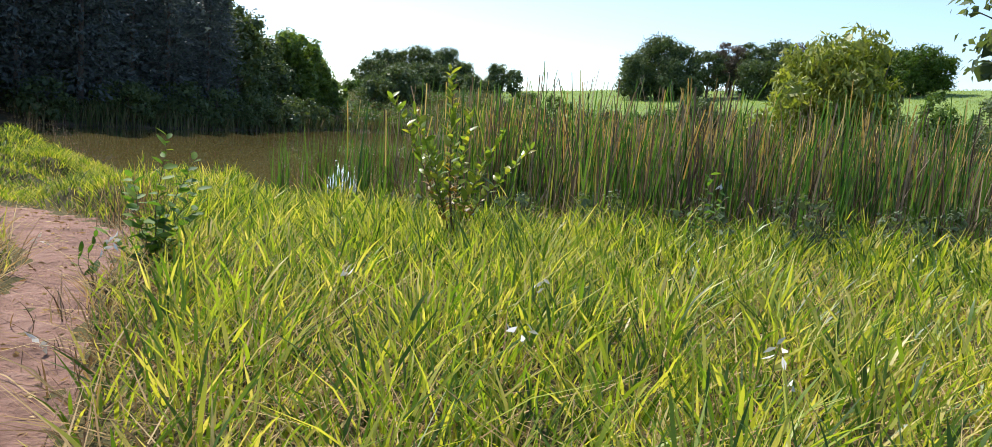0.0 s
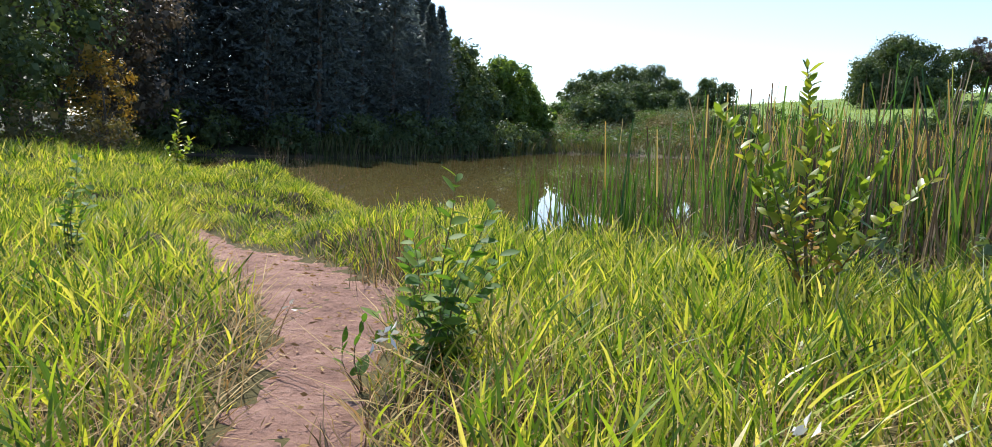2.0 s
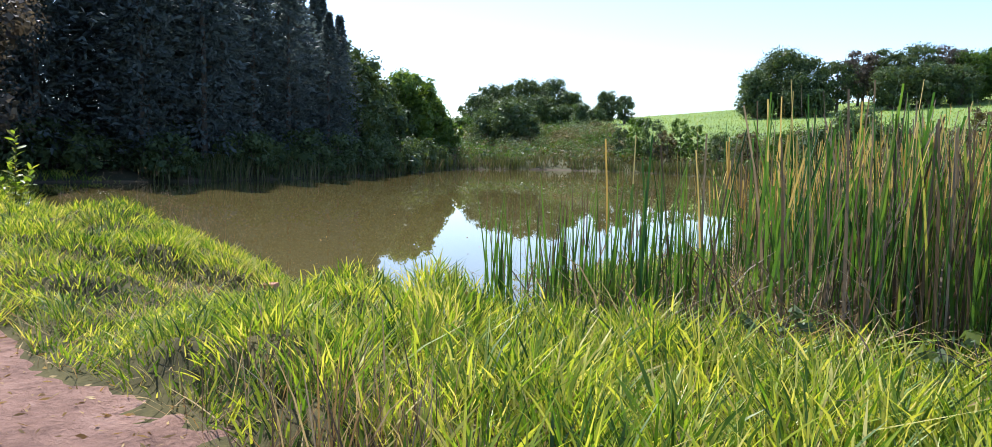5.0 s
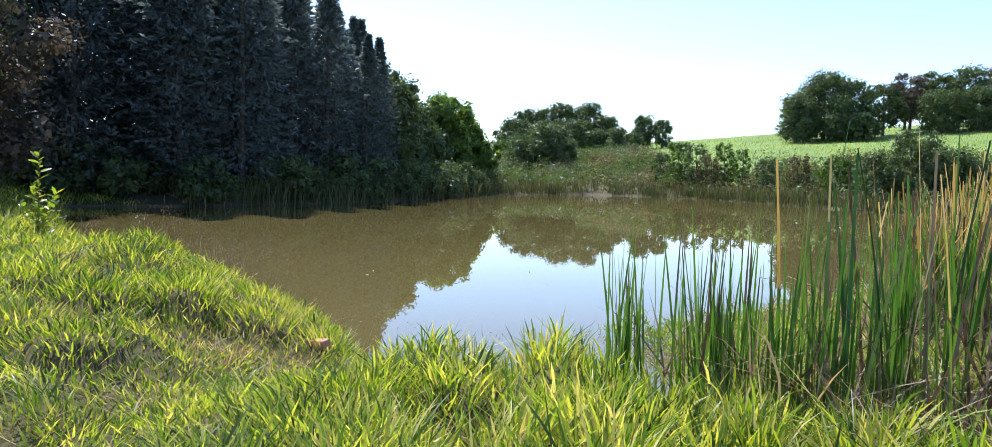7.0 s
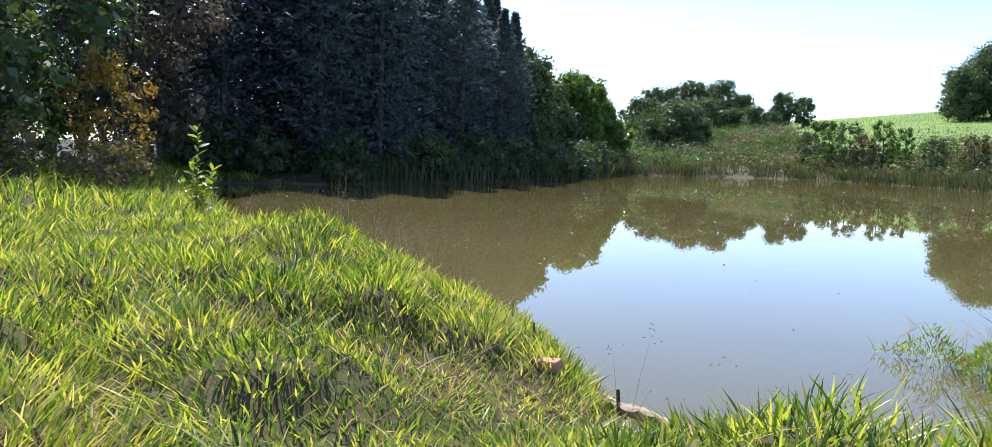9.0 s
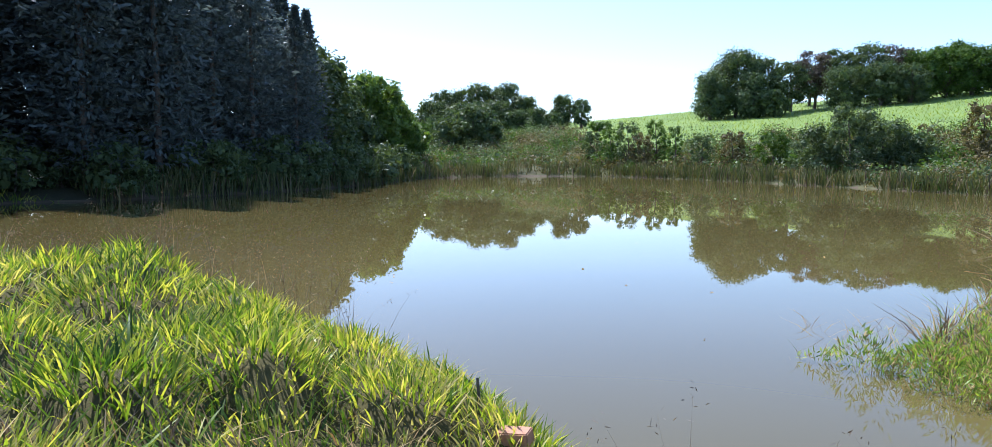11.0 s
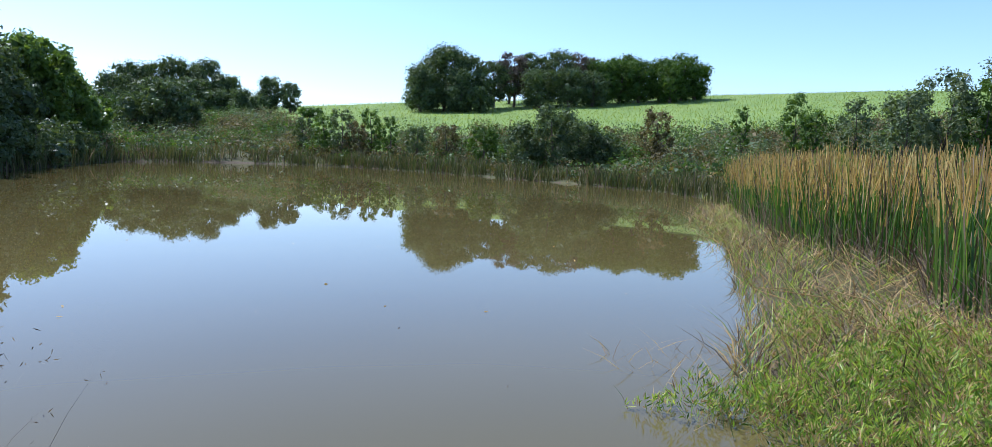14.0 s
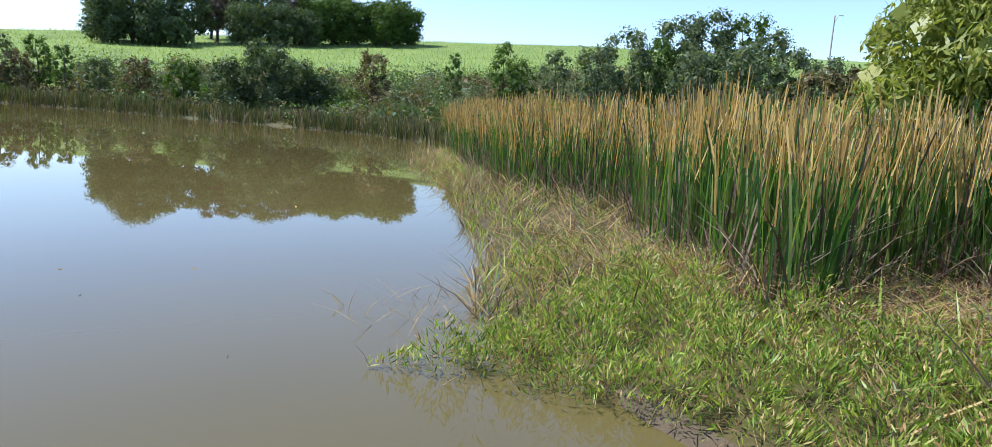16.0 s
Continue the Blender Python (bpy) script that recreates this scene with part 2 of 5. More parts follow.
def joined(pieces):
    vs, fs, at = [], [], 0
    for v, f in pieces:
        vs.append(v)
        fs.append(f + at)
        at += len(v)
    return np.concatenate(vs), np.concatenate(fs)


def limb(points, radii, sides=6):
    """A tapered, bent round limb through the points."""
    points, radii = np.asarray(points, float), np.asarray(radii, float)
    along = unit(np.gradient(points, axis=0))
    a = unit(np.cross(along, [0.31, 0.95, 0.05]))
    b = np.cross(along, a)
    th = np.arange(sides) * 2 * np.pi / sides
    ring = points[:, None] + radii[:, None, None] * (np.cos(th)[None, :, None] * a[:, None] + np.sin(th)[None, :, None] * b[:, None])
    n = len(points)
    f = [[i * sides + j, i * sides + (j + 1) % sides, (i + 1) * sides + (j + 1) % sides, (i + 1) * sides + j] for i in range(n - 1) for j in range(sides)]
    return ring.reshape(-1, 3), np.array(f)


# ---------------------------------------------------------------- lie of the land
SHORE = np.array([(-3.3, 13.4), (-4.2, 13.2), (-5.3, 13.5), (-5.65, 14.45), (-6.05, 15.4), (-6.8, 16.7), (-8.6, 17.9), (-11.0, 19.6), (-15.2, 23.6),
                  (-20, 28.6), (-26, 35.6), (-30, 41.8), (-25.4, 44.9), (-22.5, 48.4), (-19.3, 55.5), (-15.8, 67), (-13.5, 86), (-5.2, 95), (6, 95),
                  (13, 84), (16.5, 72), (19.5, 62), (21.5, 53), (20, 46), (15.8, 39.2), (11, 33), (5.2, 26), (2.4, 22.4), (0.4, 19.8), (-1, 18.4),
                  (-1.8, 17), (-2.2, 15.8), (-2.5, 14.5)])
TRAIL = np.array([(-0.6, -3.0), (-1.1, 0.5), (-1.85, 3.0), (-2.7, 5.0), (-3.1, 6.2), (-3.75, 7.5), (-4.95, 8.7), (-6.1, 9.75), (-7.1, 10.8), (-8.2, 12.0), (-10.0, 13.6)])
TRAIL_W = np.array([0.75, 0.72, 0.66, 0.60, 0.66, 1.3, 1.15, 0.42, 0.3, 0.02, 0.01])
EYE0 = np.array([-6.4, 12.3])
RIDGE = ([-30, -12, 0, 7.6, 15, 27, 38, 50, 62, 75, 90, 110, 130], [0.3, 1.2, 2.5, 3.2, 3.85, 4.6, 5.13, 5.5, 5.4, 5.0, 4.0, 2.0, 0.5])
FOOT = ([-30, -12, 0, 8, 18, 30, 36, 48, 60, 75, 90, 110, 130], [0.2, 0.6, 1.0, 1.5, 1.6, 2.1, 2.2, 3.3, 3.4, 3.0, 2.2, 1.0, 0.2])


MOUNDS = ((-4.3, 12.4, 0.22, 1.1), (-3.0, 12.1, 0.15, 1.0), (-9.4, 16.7, 0.42, 1.1), (-7.7, 15.7, 0.14, 0.7), (-5.5, 11.3, 0.12, 0.5), (-10.5, 17.4, 0.15, 1.0))


def shore_distance(xy):
    """Metres to the water's edge: above zero on land, below in the pond."""
    p, best, inside = np.asarray(xy, float), np.full(len(xy), 1e9), np.zeros(len(xy), bool)
    for a, b in zip(SHORE, np.roll(SHORE, -1, 0)):
        ab, ap = b - a, p - a
        t = np.clip(ap @ ab / (ab @ ab), 0, 1)
        best = np.minimum(best, np.linalg.norm(ap - t[:, None] * ab, axis=1))
        cross = (a[1] > p[:, 1]) != (b[1] > p[:, 1])
        inside ^= cross & (p[:, 0] < ab[0] * (p[:, 1] - a[1]) / (ab[1] + 1e-12) + a[0])
    return np.where(inside, -best, best)


def trail_distance(xy):
    """Metres to the middle of the path, and the path's half width there."""
    p, best, half = np.asarray(xy, float), np.full(len(xy), 1e9), np.zeros(len(xy))
    for a, b, wa, wb in zip(TRAIL[:-1], TRAIL[1:], TRAIL_W[:-1], TRAIL_W[1:]):
        ab, ap = b - a, p - a
        t = np.clip(ap @ ab / (ab @ ab), 0, 1)
        d = np.linalg.norm(ap - t[:, None] * ab, axis=1)
        half = np.where(d < best, (wa + (wb - wa) * t) / 2, half)
        best = np.minimum(best, d)
    return best, half


def smooth01(x, a, b):
    t = np.clip((x - a) / (b - a), 0, 1)
    return t * t * (3 - 2 * t)


def wobble(xy, size, seed=0.0):
    """Smooth unevenness made of a few crossed waves."""
    x, y = xy[:, 0] / size + seed, xy[:, 1] / size - seed
    return (np.sin(x * 1.7 + 1.3 * np.sin(y * 1.1)) + np.sin(y * 2.3 + 1.1 * np.sin(x * 0.9 + 2)) + 0.6 * np.sin(x * 3.9 - y * 3.1)) / 2.6


WALKED = np.array([(0.3, -1.5), (0, 0), (-1.4, 2.5), (-2.1, 4.4), (-3.4, 7.2), (-4.4, 8.3), (-6.0, 9.7), (-6.4, 12.5), (-6.35, 13.3)])


def line_distance(line, p):
    best = np.full(len(p), 1e9)
    for a, b in zip(line[:-1], line[1:]):
        ab, ap = b - a, p - a
        t = np.clip(ap @ ab / (ab @ ab), 0, 1)
        best = np.minimum(best, np.linalg.norm(ap - t[:, None] * ab, axis=1))
    return best


def tussocks(p, cell=0.5):
    """For each point: distance and bearing from the heart of its tussock, and that tussock's vigour."""
    gen = np.random.default_rng(21)
    n = 80
    jx, jy, vig = gen.uniform(0.1, 0.9, (n, n)), gen.uniform(0.1, 0.9, (n, n)), gen.uniform(0.55, 1.3, (n, n))
    ix, iy = np.floor((p[:, 0] + 20) / cell).astype(int), np.floor((p[:, 1] + 6) / cell).astype(int)
    best, bear, power = np.full(len(p), 9.0), np.zeros(len(p)), np.ones(len(p))
    for a in (-1, 0, 1):
        for b in (-1, 0, 1):
            u, w = (ix + a) % n, (iy + b) % n
            dx, dy = p[:, 0] + 20 - (ix + a + jx[u, w]) * cell, p[:, 1] + 6 - (iy + b + jy[u, w]) * cell
            d = np.hypot(dx, dy)
            near = d < best
            best, bear, power = np.where(near, d, best), np.where(near, np.arctan2(dy, dx), bear), np.where(near, vig[u, w], power)
    return best, bear, power


def cushions(xy):
    """Humps of old tussocks on the grazed northern bank, worn away along the line that is walked."""
    d, _, vigour = tussocks(xy, 0.85)
    free = smooth01(line_distance(WALKED, xy), 0.3, 0.9) * smooth01(xy[:, 1], 6.8, 9.0) * (1 - smooth01(xy[:, 1], 20, 24)) * (1 - smooth01(xy[:, 0], -3.6, -2.8))
    bare = np.exp(-((xy[:, 0] + 6.7) ** 2 / 1.1 + (xy[:, 1] - 13.8) ** 2 / 0.5) ** 2)
    return free * (1 - bare) * (0.13 + 0.30 * (vigour - 0.45) * np.clip(1 - (d / 0.46) ** 2, 0, 1) ** 0.6)


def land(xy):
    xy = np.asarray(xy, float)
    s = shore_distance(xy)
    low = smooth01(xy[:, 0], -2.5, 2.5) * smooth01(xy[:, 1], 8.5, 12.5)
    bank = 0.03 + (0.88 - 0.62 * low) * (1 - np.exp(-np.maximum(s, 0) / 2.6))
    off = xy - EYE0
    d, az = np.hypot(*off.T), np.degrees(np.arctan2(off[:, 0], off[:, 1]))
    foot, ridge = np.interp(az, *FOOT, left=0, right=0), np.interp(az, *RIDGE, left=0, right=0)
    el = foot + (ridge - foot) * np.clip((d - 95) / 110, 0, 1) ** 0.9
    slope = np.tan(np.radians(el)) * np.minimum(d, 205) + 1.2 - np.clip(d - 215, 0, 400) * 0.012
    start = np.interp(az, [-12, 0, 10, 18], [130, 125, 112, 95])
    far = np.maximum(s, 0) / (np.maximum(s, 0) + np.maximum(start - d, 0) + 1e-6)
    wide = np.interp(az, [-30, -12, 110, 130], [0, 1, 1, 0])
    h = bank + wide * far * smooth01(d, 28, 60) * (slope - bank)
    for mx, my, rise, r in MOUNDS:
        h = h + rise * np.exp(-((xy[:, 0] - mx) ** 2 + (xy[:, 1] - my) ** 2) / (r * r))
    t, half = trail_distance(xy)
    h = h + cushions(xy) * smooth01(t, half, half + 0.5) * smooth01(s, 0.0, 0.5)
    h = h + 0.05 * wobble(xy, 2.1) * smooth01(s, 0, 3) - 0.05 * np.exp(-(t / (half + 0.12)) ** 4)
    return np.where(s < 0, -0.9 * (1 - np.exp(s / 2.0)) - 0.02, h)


def land_z(x, y):
    return float(land(np.array([[x, y]]))[0])


def polar(az, d):
    """A place on the land, by bearing in degrees and distance from the bank."""
    x, y = EYE0[0] + d * math.sin(radians(az)), EYE0[1] + d * math.cos(radians(az))
    return x, y, land_z(x, y)


# ground: rings that widen from the bank to the horizon
rad = np.concatenate([np.arange(0.0, 16, 0.22), 16 * 1.035 ** np.arange(0, 134)])
turns = 288
th = np.arange(turns) * 2 * np.pi / turns
gx = (-4.0 + rad[:, None] * np.sin(th)).ravel()
gy = (9.0 + rad[:, None] * np.cos(th)).ravel()
gxy = np.stack([gx, gy], -1)
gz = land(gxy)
i, j = np.meshgrid(np.arange(len(rad) - 1), np.arange(turns), indexing="ij")
gf = np.stack([i * turns + j, (i + 1) * turns + j, (i + 1) * turns + (j + 1) % turns, i * turns + (j + 1) % turns], -1).reshape(-1, 4)
mid = gxy[gf].mean(1)
ms, moff = shore_distance(mid), mid - EYE0
md, maz = np.hypot(*moff.T), np.degrees(np.arctan2(moff[:, 0], moff[:, 1]))
FIELD_START = 95 + 4 * np.sin(maz / 3.1) + np.interp(maz, [4, 10], [55, 0])
gm = np.where(ms < 0.1, 2, 0)
gm = np.where((ms > 0.1) & (md > 28), 1, gm)
gm = np.where((ms > 0.1) & (md > FIELD_START) & (maz > -12) & (maz < 120), 3, gm)
gm = np.where((ms > 0.1) & (maz < -8) & (maz > -75) & (md > 24), 4, gm)
ground = tagged(new("ground", sheet("ground", np.stack([gx, gy, gz], -1), gf, [MEADOW_SOIL, SCRUB_SOIL, MUD, FIELD_SOIL, FOREST_SOIL], gm, True)),
                "grassy earth bank, scrub slope and hill round a pond", "ground", kind="structure")

# water
wx, wy = np.meshgrid(np.linspace(-36, 30, 12), np.linspace(10, 100, 16), indexing="ij")
k = np.arange(12 * 16).reshape(12, 16)
wf = np.stack([k[:-1, :-1], k[1:, :-1], k[1:, 1:], k[:-1, 1:]], -1).reshape(-1, 4)
tagged(new("water", sheet("water", np.stack([wx.ravel(), wy.ravel(), 0 * wx.ravel()], -1), wf, WATER)), "still muddy brown pond water mirroring the sky", "water", kind="structure")

# trodden path
seg = np.linspace(0, len(TRAIL) - 1, 150)
cx, cy = (np.interp(seg, np.arange(len(TRAIL)), TRAIL[:, c]) for c in (0, 1))
for _ in range(6):
    cx[1:-1], cy[1:-1] = (cx[:-2] + cx[2:] + 2 * cx[1:-1]) / 4, (cy[:-2] + cy[2:] + 2 * cy[1:-1]) / 4
cw = np.interp(seg, np.arange(len(TRAIL)), TRAIL_W) * 1.25
tang = unit(np.stack([np.gradient(cx), np.gradient(cy)], -1))
across = np.linspace(-0.5, 0.5, 21)
ragged = 1 + 0.14 * np.sin(seg * 9.0) + 0.10 * np.sin(seg * 23.0 + 1)
pxy = (np.stack([cx, cy], -1)[:, None] + np.stack([tang[:, 1], -tang[:, 0]], -1)[:, None] * (across[None, :, None] * (cw * ragged)[:, None, None])).reshape(-1, 2)
pz = land(pxy) + 0.012 + 0.012 * wobble(pxy, 0.16) + 0.010 * wobble(pxy, 0.07, 3) - np.repeat([0.05 * abs(2 * across) ** 6], 150, 0).ravel()
k = np.arange(150 * 21).reshape(150, 21)
pf = np.stack([k[:-1, :-1], k[:-1, 1:], k[1:, 1:], k[1:, :-1]], -1).reshape(-1, 4)
tagged(new("path", sheet("path", np.column_stack([pxy, pz]), pf, PATH_SOIL, smooth=True)), "trodden reddish bare earth path through tall grass", "path", kind="structure")

# ---------------------------------------------------------------- grass
REED_BED = np.array([(-3.5, 13.1), (-2.4, 12.7), (-1.0, 12.0), (0.3, 11.1), (1.3, 9.9), (3, 9.5), (5, 9.5), (8, 10), (12, 11), (17, 14), (20, 20), (21, 30), (22, 40), (20.5, 45),
                     (15.5, 38.9), (12.2, 34.4), (8.8, 29.7), (6.6, 26.2), (5.2, 23.0), (5.1, 21.4), (3.4, 20.0), (1.2, 18.1), (1.15, 17.4), (0.3, 16.6), (-0.6, 15.75), (0.5, 15.5), (1.8, 15.9), (2.8, 15.3), (2.2, 14.7), (0.9, 14.3), (-0.2, 13.9), (-1.2, 13.7), (-2.6, 13.7)])


def inside(poly, p):
    hit = np.zeros(len(p), bool)
    for a, b in zip(poly, np.roll(poly, -1, 0)):
        cross = (a[1] > p[:, 1]) != (b[1] > p[:, 1])
        hit ^= cross & (p[:, 0] < (b[0] - a[0]) * (p[:, 1] - a[1]) / (b[1] - a[1] + 1e-12) + a[0])
    return hit


def scattered(x0, x1, y0, y1, per_m2):
    n = int((x1 - x0) * (y1 - y0) * per_m2)
    return np.column_stack([rng.uniform(x0, x1, n), rng.uniform(y0, y1, n)])


def on_land(xy, lift=0.0):
    return np.column_stack([xy, land(xy) + lift])


TUFTS = np.array([(-4.3, 12.7, 0.12, 0.9), (-9.3, 16.6, 0.12, 0.8), (-9.0, 15.9, 0.2, 0.6), (-7.75, 15.6, 0.2, 0.45), (-5.5, 11.3, 0.22, 0.4), (-7.3, 14.8, 0.16, 0.5), (-3.35, 8.2, 0.22, 0.35), (-8.6, 14.2, 0.15, 0.5), (-6.6, 13.4, 0.14, 0.4), (-10.6, 17.6, 0.18, 0.6), (-4.0, 5.9, 0.12, 0.4)])


def tuft_rise(p):
    h = np.zeros(len(p))
    for x, y, rise, r in TUFTS:
        h += rise * np.exp(-((p[:, 0] - x) ** 2 + (p[:, 1] - y) ** 2) / (r * r))
    return h


def meadow():
    p = scattered(-15, 10, -2.5, 21, 1050)
    near = line_distance(WALKED, p)
    keep = rng.random(len(p)) < np.interp(near, [0, 3, 6, 10, 16], [1, 1, 0.55, 0.28, 0.16]) * (0.66 + 0.34 * smooth01(p[:, 1], 6.8, 9.5))
    p, near = p[keep], near[keep]
    t, half = trail_distance(p)
    s = shore_distance(p)
    edge = half * (1.0 + 0.25 * wobble(p, 0.35)) + np.where(half > 0.1, 0.05, -0.1)
    bed = inside(REED_BED, p)
    clump = wobble(p, 0.45) * 0.6 + wobble(p, 0.2, 5) * 0.4
    keep = (t > edge) & (s > -0.12) & ~((p[:, 0] > -3.1) & (p[:, 1] > 13.0)) & ~((p[:, 0] > -2.2) & (p[:, 1] > 12.4)) & (~bed | (rng.random(len(p)) < 0.12)) & (rng.random(len(p)) < np.where(p[:, 1] < 8.2, np.clip(1.2 - 2.0 * tussocks(p)[0], 0.22, 1), np.clip(1.55 - 2.0 * tussocks(p, 0.85)[0], 0.65, 1)) * (0.9 + 0.5 * clump))
    keep &= ~((t < half + 0.35) & (half > 0.1) & (rng.random(len(p)) < 0.5))
    p, near, t, half, s, clump = p[keep], near[keep], t[keep], half[keep], s[keep], clump[keep]
    right = smooth01(p[:, 0] - np.interp(p[:, 1], TRAIL[:, 1], TRAIL[:, 0]), -0.4, 1.2) * (1 - smooth01(p[:, 1], 9, 13))
    h = (0.34 + 0.12 * right + 0.17 * clump + tuft_rise(p)) * rng.uniform(0.5, 1.2, len(p))
    td, tb, tv = tussocks(p)
    h *= np.clip(tv * (1.18 - 1.9 * td * td / 0.16 * 0.35), 0.45, 1.35)
    trodden = np.maximum(np.exp(-((p[:, 0] + 6.7) ** 2 / 1.1 + (p[:, 1] - 13.8) ** 2 / 0.5) ** 2), 0.8 * np.exp(-((p[:, 0] + 6.9) ** 2 + (p[:, 1] - 12.6) ** 2) / 0.9))
    h *= 1 - 0.72 * trodden
    h *= np.where((t < half + 0.3) & (half > 0.1), 0.6, 1) * (1 - 0.5 * np.exp(-((p[:, 0] + 2.2) ** 2 + (p[:, 1] - 5.3) ** 2) / 0.3)) * np.interp(s, [0, 1.5], [0.8, 1])
    w = rng.uniform(0.009, 0.02, len(p)) * np.interp(near, [0, 4, 9, 16], [1, 1.1, 1.7, 2.4])
    lean, bend = np.abs(rng.normal(0.22, 0.22, len(p))), rng.uniform(0.02, 0.6, len(p))
    # the northern bank is grazed shorter, its tussocks swollen into cushions of short leaves
    cushion = smooth01(p[:, 1], 6.8, 9.5) * smooth01(p[:, 0], -3.4, -4.8)
    cd, cb, cv = tussocks(p, 0.85)
    trodden = np.maximum(trodden, 0.75 * (1 - smooth01(near, 0.2, 0.55)) * smooth01(p[:, 1], 9.5, 10.5))
    sprig = rng.random(len(p)) < 0.5 + 0.3 * cushion
    root = on_land(p, -0.02)
    root[:, 2] += np.where(sprig, h * rng.uniform(0.25, 0.75, len(p)) * (1 - 0.6 * cushion), 0)
    h = np.where(sprig, rng.uniform(0.10, 0.26, len(p)) * (1 - 0.3 * cushion) * (1 - 0.55 * trodden), h * (1 - 0.55 * cushion) * (1 - 0.4 * trodden))
    lean, bend = np.where(sprig, rng.uniform(0.1, 0.85, len(p)), lean), np.where(sprig, rng.uniform(0.0, 0.4, len(p)), bend)
    w = np.where(sprig, w * 1.15, w) * (1 - 0.15 * cushion)
    tb, td = np.where(cushion > 0.5, cb, tb), np.where(cushion > 0.5, cd, td)
    aim = np.where(rng.random(len(p)) < 0.7, tb + rng.normal(0, 0.6, len(p)), rng.uniform(0, 6.283, len(p)))
    lean = lean * (0.6 + 2.0 * td)
    close = near < 2.4
    a = blades(root[close], h[close], w[close], lean[close], bend[close], 3, None, aim[close])
    b = blades(root[~close], h[~close], w[~close], lean[~close], bend[~close], 2, None, aim[~close])
    v, f = joined([a, b])
    tagged(new("meadow_grass", sheet("meadow_grass", v, f, GRASS)), "tall bright green grass lit from behind, yellowing in patches", "grass", kind="stuff")


def far_bank_grass():
    p = scattered(-36, -8, 12, 44, 46)
    s = shore_distance(p)
    p = p[(s > -0.1) & (s < 9) & ((p[:, 1] > 20.5) | (p[:, 0] < -14.5))]
    h = (0.42 + 0.16 * wobble(p, 0.9)) * rng.uniform(0.6, 1.25, len(p))
    v, f = blades(on_land(p, -0.02), h, rng.uniform(0.022, 0.045, len(p)), np.abs(rng.normal(0.25, 0.2, len(p))), rng.uniform(0.1, 0.7, len(p)), 2)
    tagged(new("bank_grass", sheet("bank_grass", v, f, GRASS)), "long grass along the curving pond bank", "grass", kind="stuff")


def thatch():
    """Dead blades and litter low among the grass and along the path's edges."""
    p = scattered(-11, 8, -2, 17, 190)
    t, half = trail_distance(p)
    s, near = shore_distance(p), line_distance(WALKED, p)
    keep = (s > -0.1) & (t > half * 0.9) & (near < 7) & (rng.random(len(p)) < np.where(t < half + np.interp(p[:, 1], [3, 7], [1.3, 0.3]), 1.0, 0.5) * np.maximum(np.interp(p[:, 1], [6, 8.5], [1.0, 0.22]), 1.6 * np.exp(-((p[:, 0] + 6.7) ** 2 / 1.1 + (p[:, 1] - 13.8) ** 2 / 0.5) ** 2)))
    p, t, half = p[keep], t[keep], half[keep]
    v, f = blades(on_land(p, 0.0), rng.uniform(0.12, 0.5, len(p)) * np.interp(p[:, 1], [6, 9], [1, 0.5]), rng.uniform(0.006, 0.014, len(p)), rng.uniform(0.15, 1.4, len(p)), rng.uniform(0.2, 0.9, len(p)), 2)
    tagged(new("dead_grass", sheet("dead_grass", v, f, DRY)), "dry straw-coloured dead blades under the grass", "dead grass", kind="stuff")
    q = scattered(-9, 0, -1, 12, 60)
    t, half = trail_distance(q)
    q = q[t < half + 0.1]
    d = random_dirs(len(q))
    d[:, 2] *= 0.12
    v, f = leaves(on_land(q, 0.022), unit(d), rng.uniform(0.02, 0.09, len(q)), rng.uniform(0.006, 0.025, len(q)), 0.2)
    tagged(new("leaf_litter", sheet("leaf_litter", v, f, DRY)), "dry leaf scraps strewn on the path", "leaf litter", kind="stuff")


def seed_grass():
    """Thin flowering grass stems with purplish sprays above the bank's edge."""
    p = scattered(-13, -2.8, 8, 22, 34)
    s = shore_distance(p)
    rim = (s > -0.05) & (s < 0.3) & (p[:, 0] > -5.5) & (p[:, 0] < -3.0) & (rng.random(len(p)) < 0.55)
    p = p[((s > 0.0) & (s < 1.4) & (p[:, 0] < -7.4)) | rim]
    root = on_land(p, 0.02)
    h = rng.uniform(0.4, 0.8, len(p))
    stems = blades(root, h, 0.004, rng.uniform(0.05, 0.35, len(p)), rng.uniform(0.1, 0.4, len(p)), 3)
    tip = stems[0].reshape(len(p), -1, 3)[:, -1]
    k = 9
    top = np.repeat(tip, k, 0) + rng.normal(0, 0.035, (len(p) * k, 3)) - [0, 0, 0.03]
    seed = leaves(top, random_dirs(len(top), 0.3), rng.uniform(0.02, 0.05, len(top)), 0.006)
    v, f = joined([stems, seed])
    tagged(new("seed_grass", sheet("seed_grass", v, f, DEAD_REED)), "thin seeding grass stems with purplish-brown sprays", "seed grass", kind="stuff")


# ---------------------------------------------------------------- reeds


def reed_blades(p, tall, brown=0.5, width=0.016, lean=0.09, dead=0.12):
    n = len(p)
    base = np.column_stack([p, np.maximum(land(p), -0.1) - 0.05])
    h = tall * rng.uniform(0.82, 1.06, n)
    v, f = blades(base, h, width * rng.uniform(0.7, 1.3, n), np.abs(rng.normal(0, lean * 0.8, n)), np.abs(rng.normal(0.03, 0.09, n)), 4, None, None, 0.5)
    m = np.zeros((n, 4), int)
    dry = rng.random(n)
    m[dry < brown, 3] = 1
    m[dry < brown * 0.25, 2] = 1
    m[rng.random(n) < dead, :] = 2
    return v, f, m.ravel()


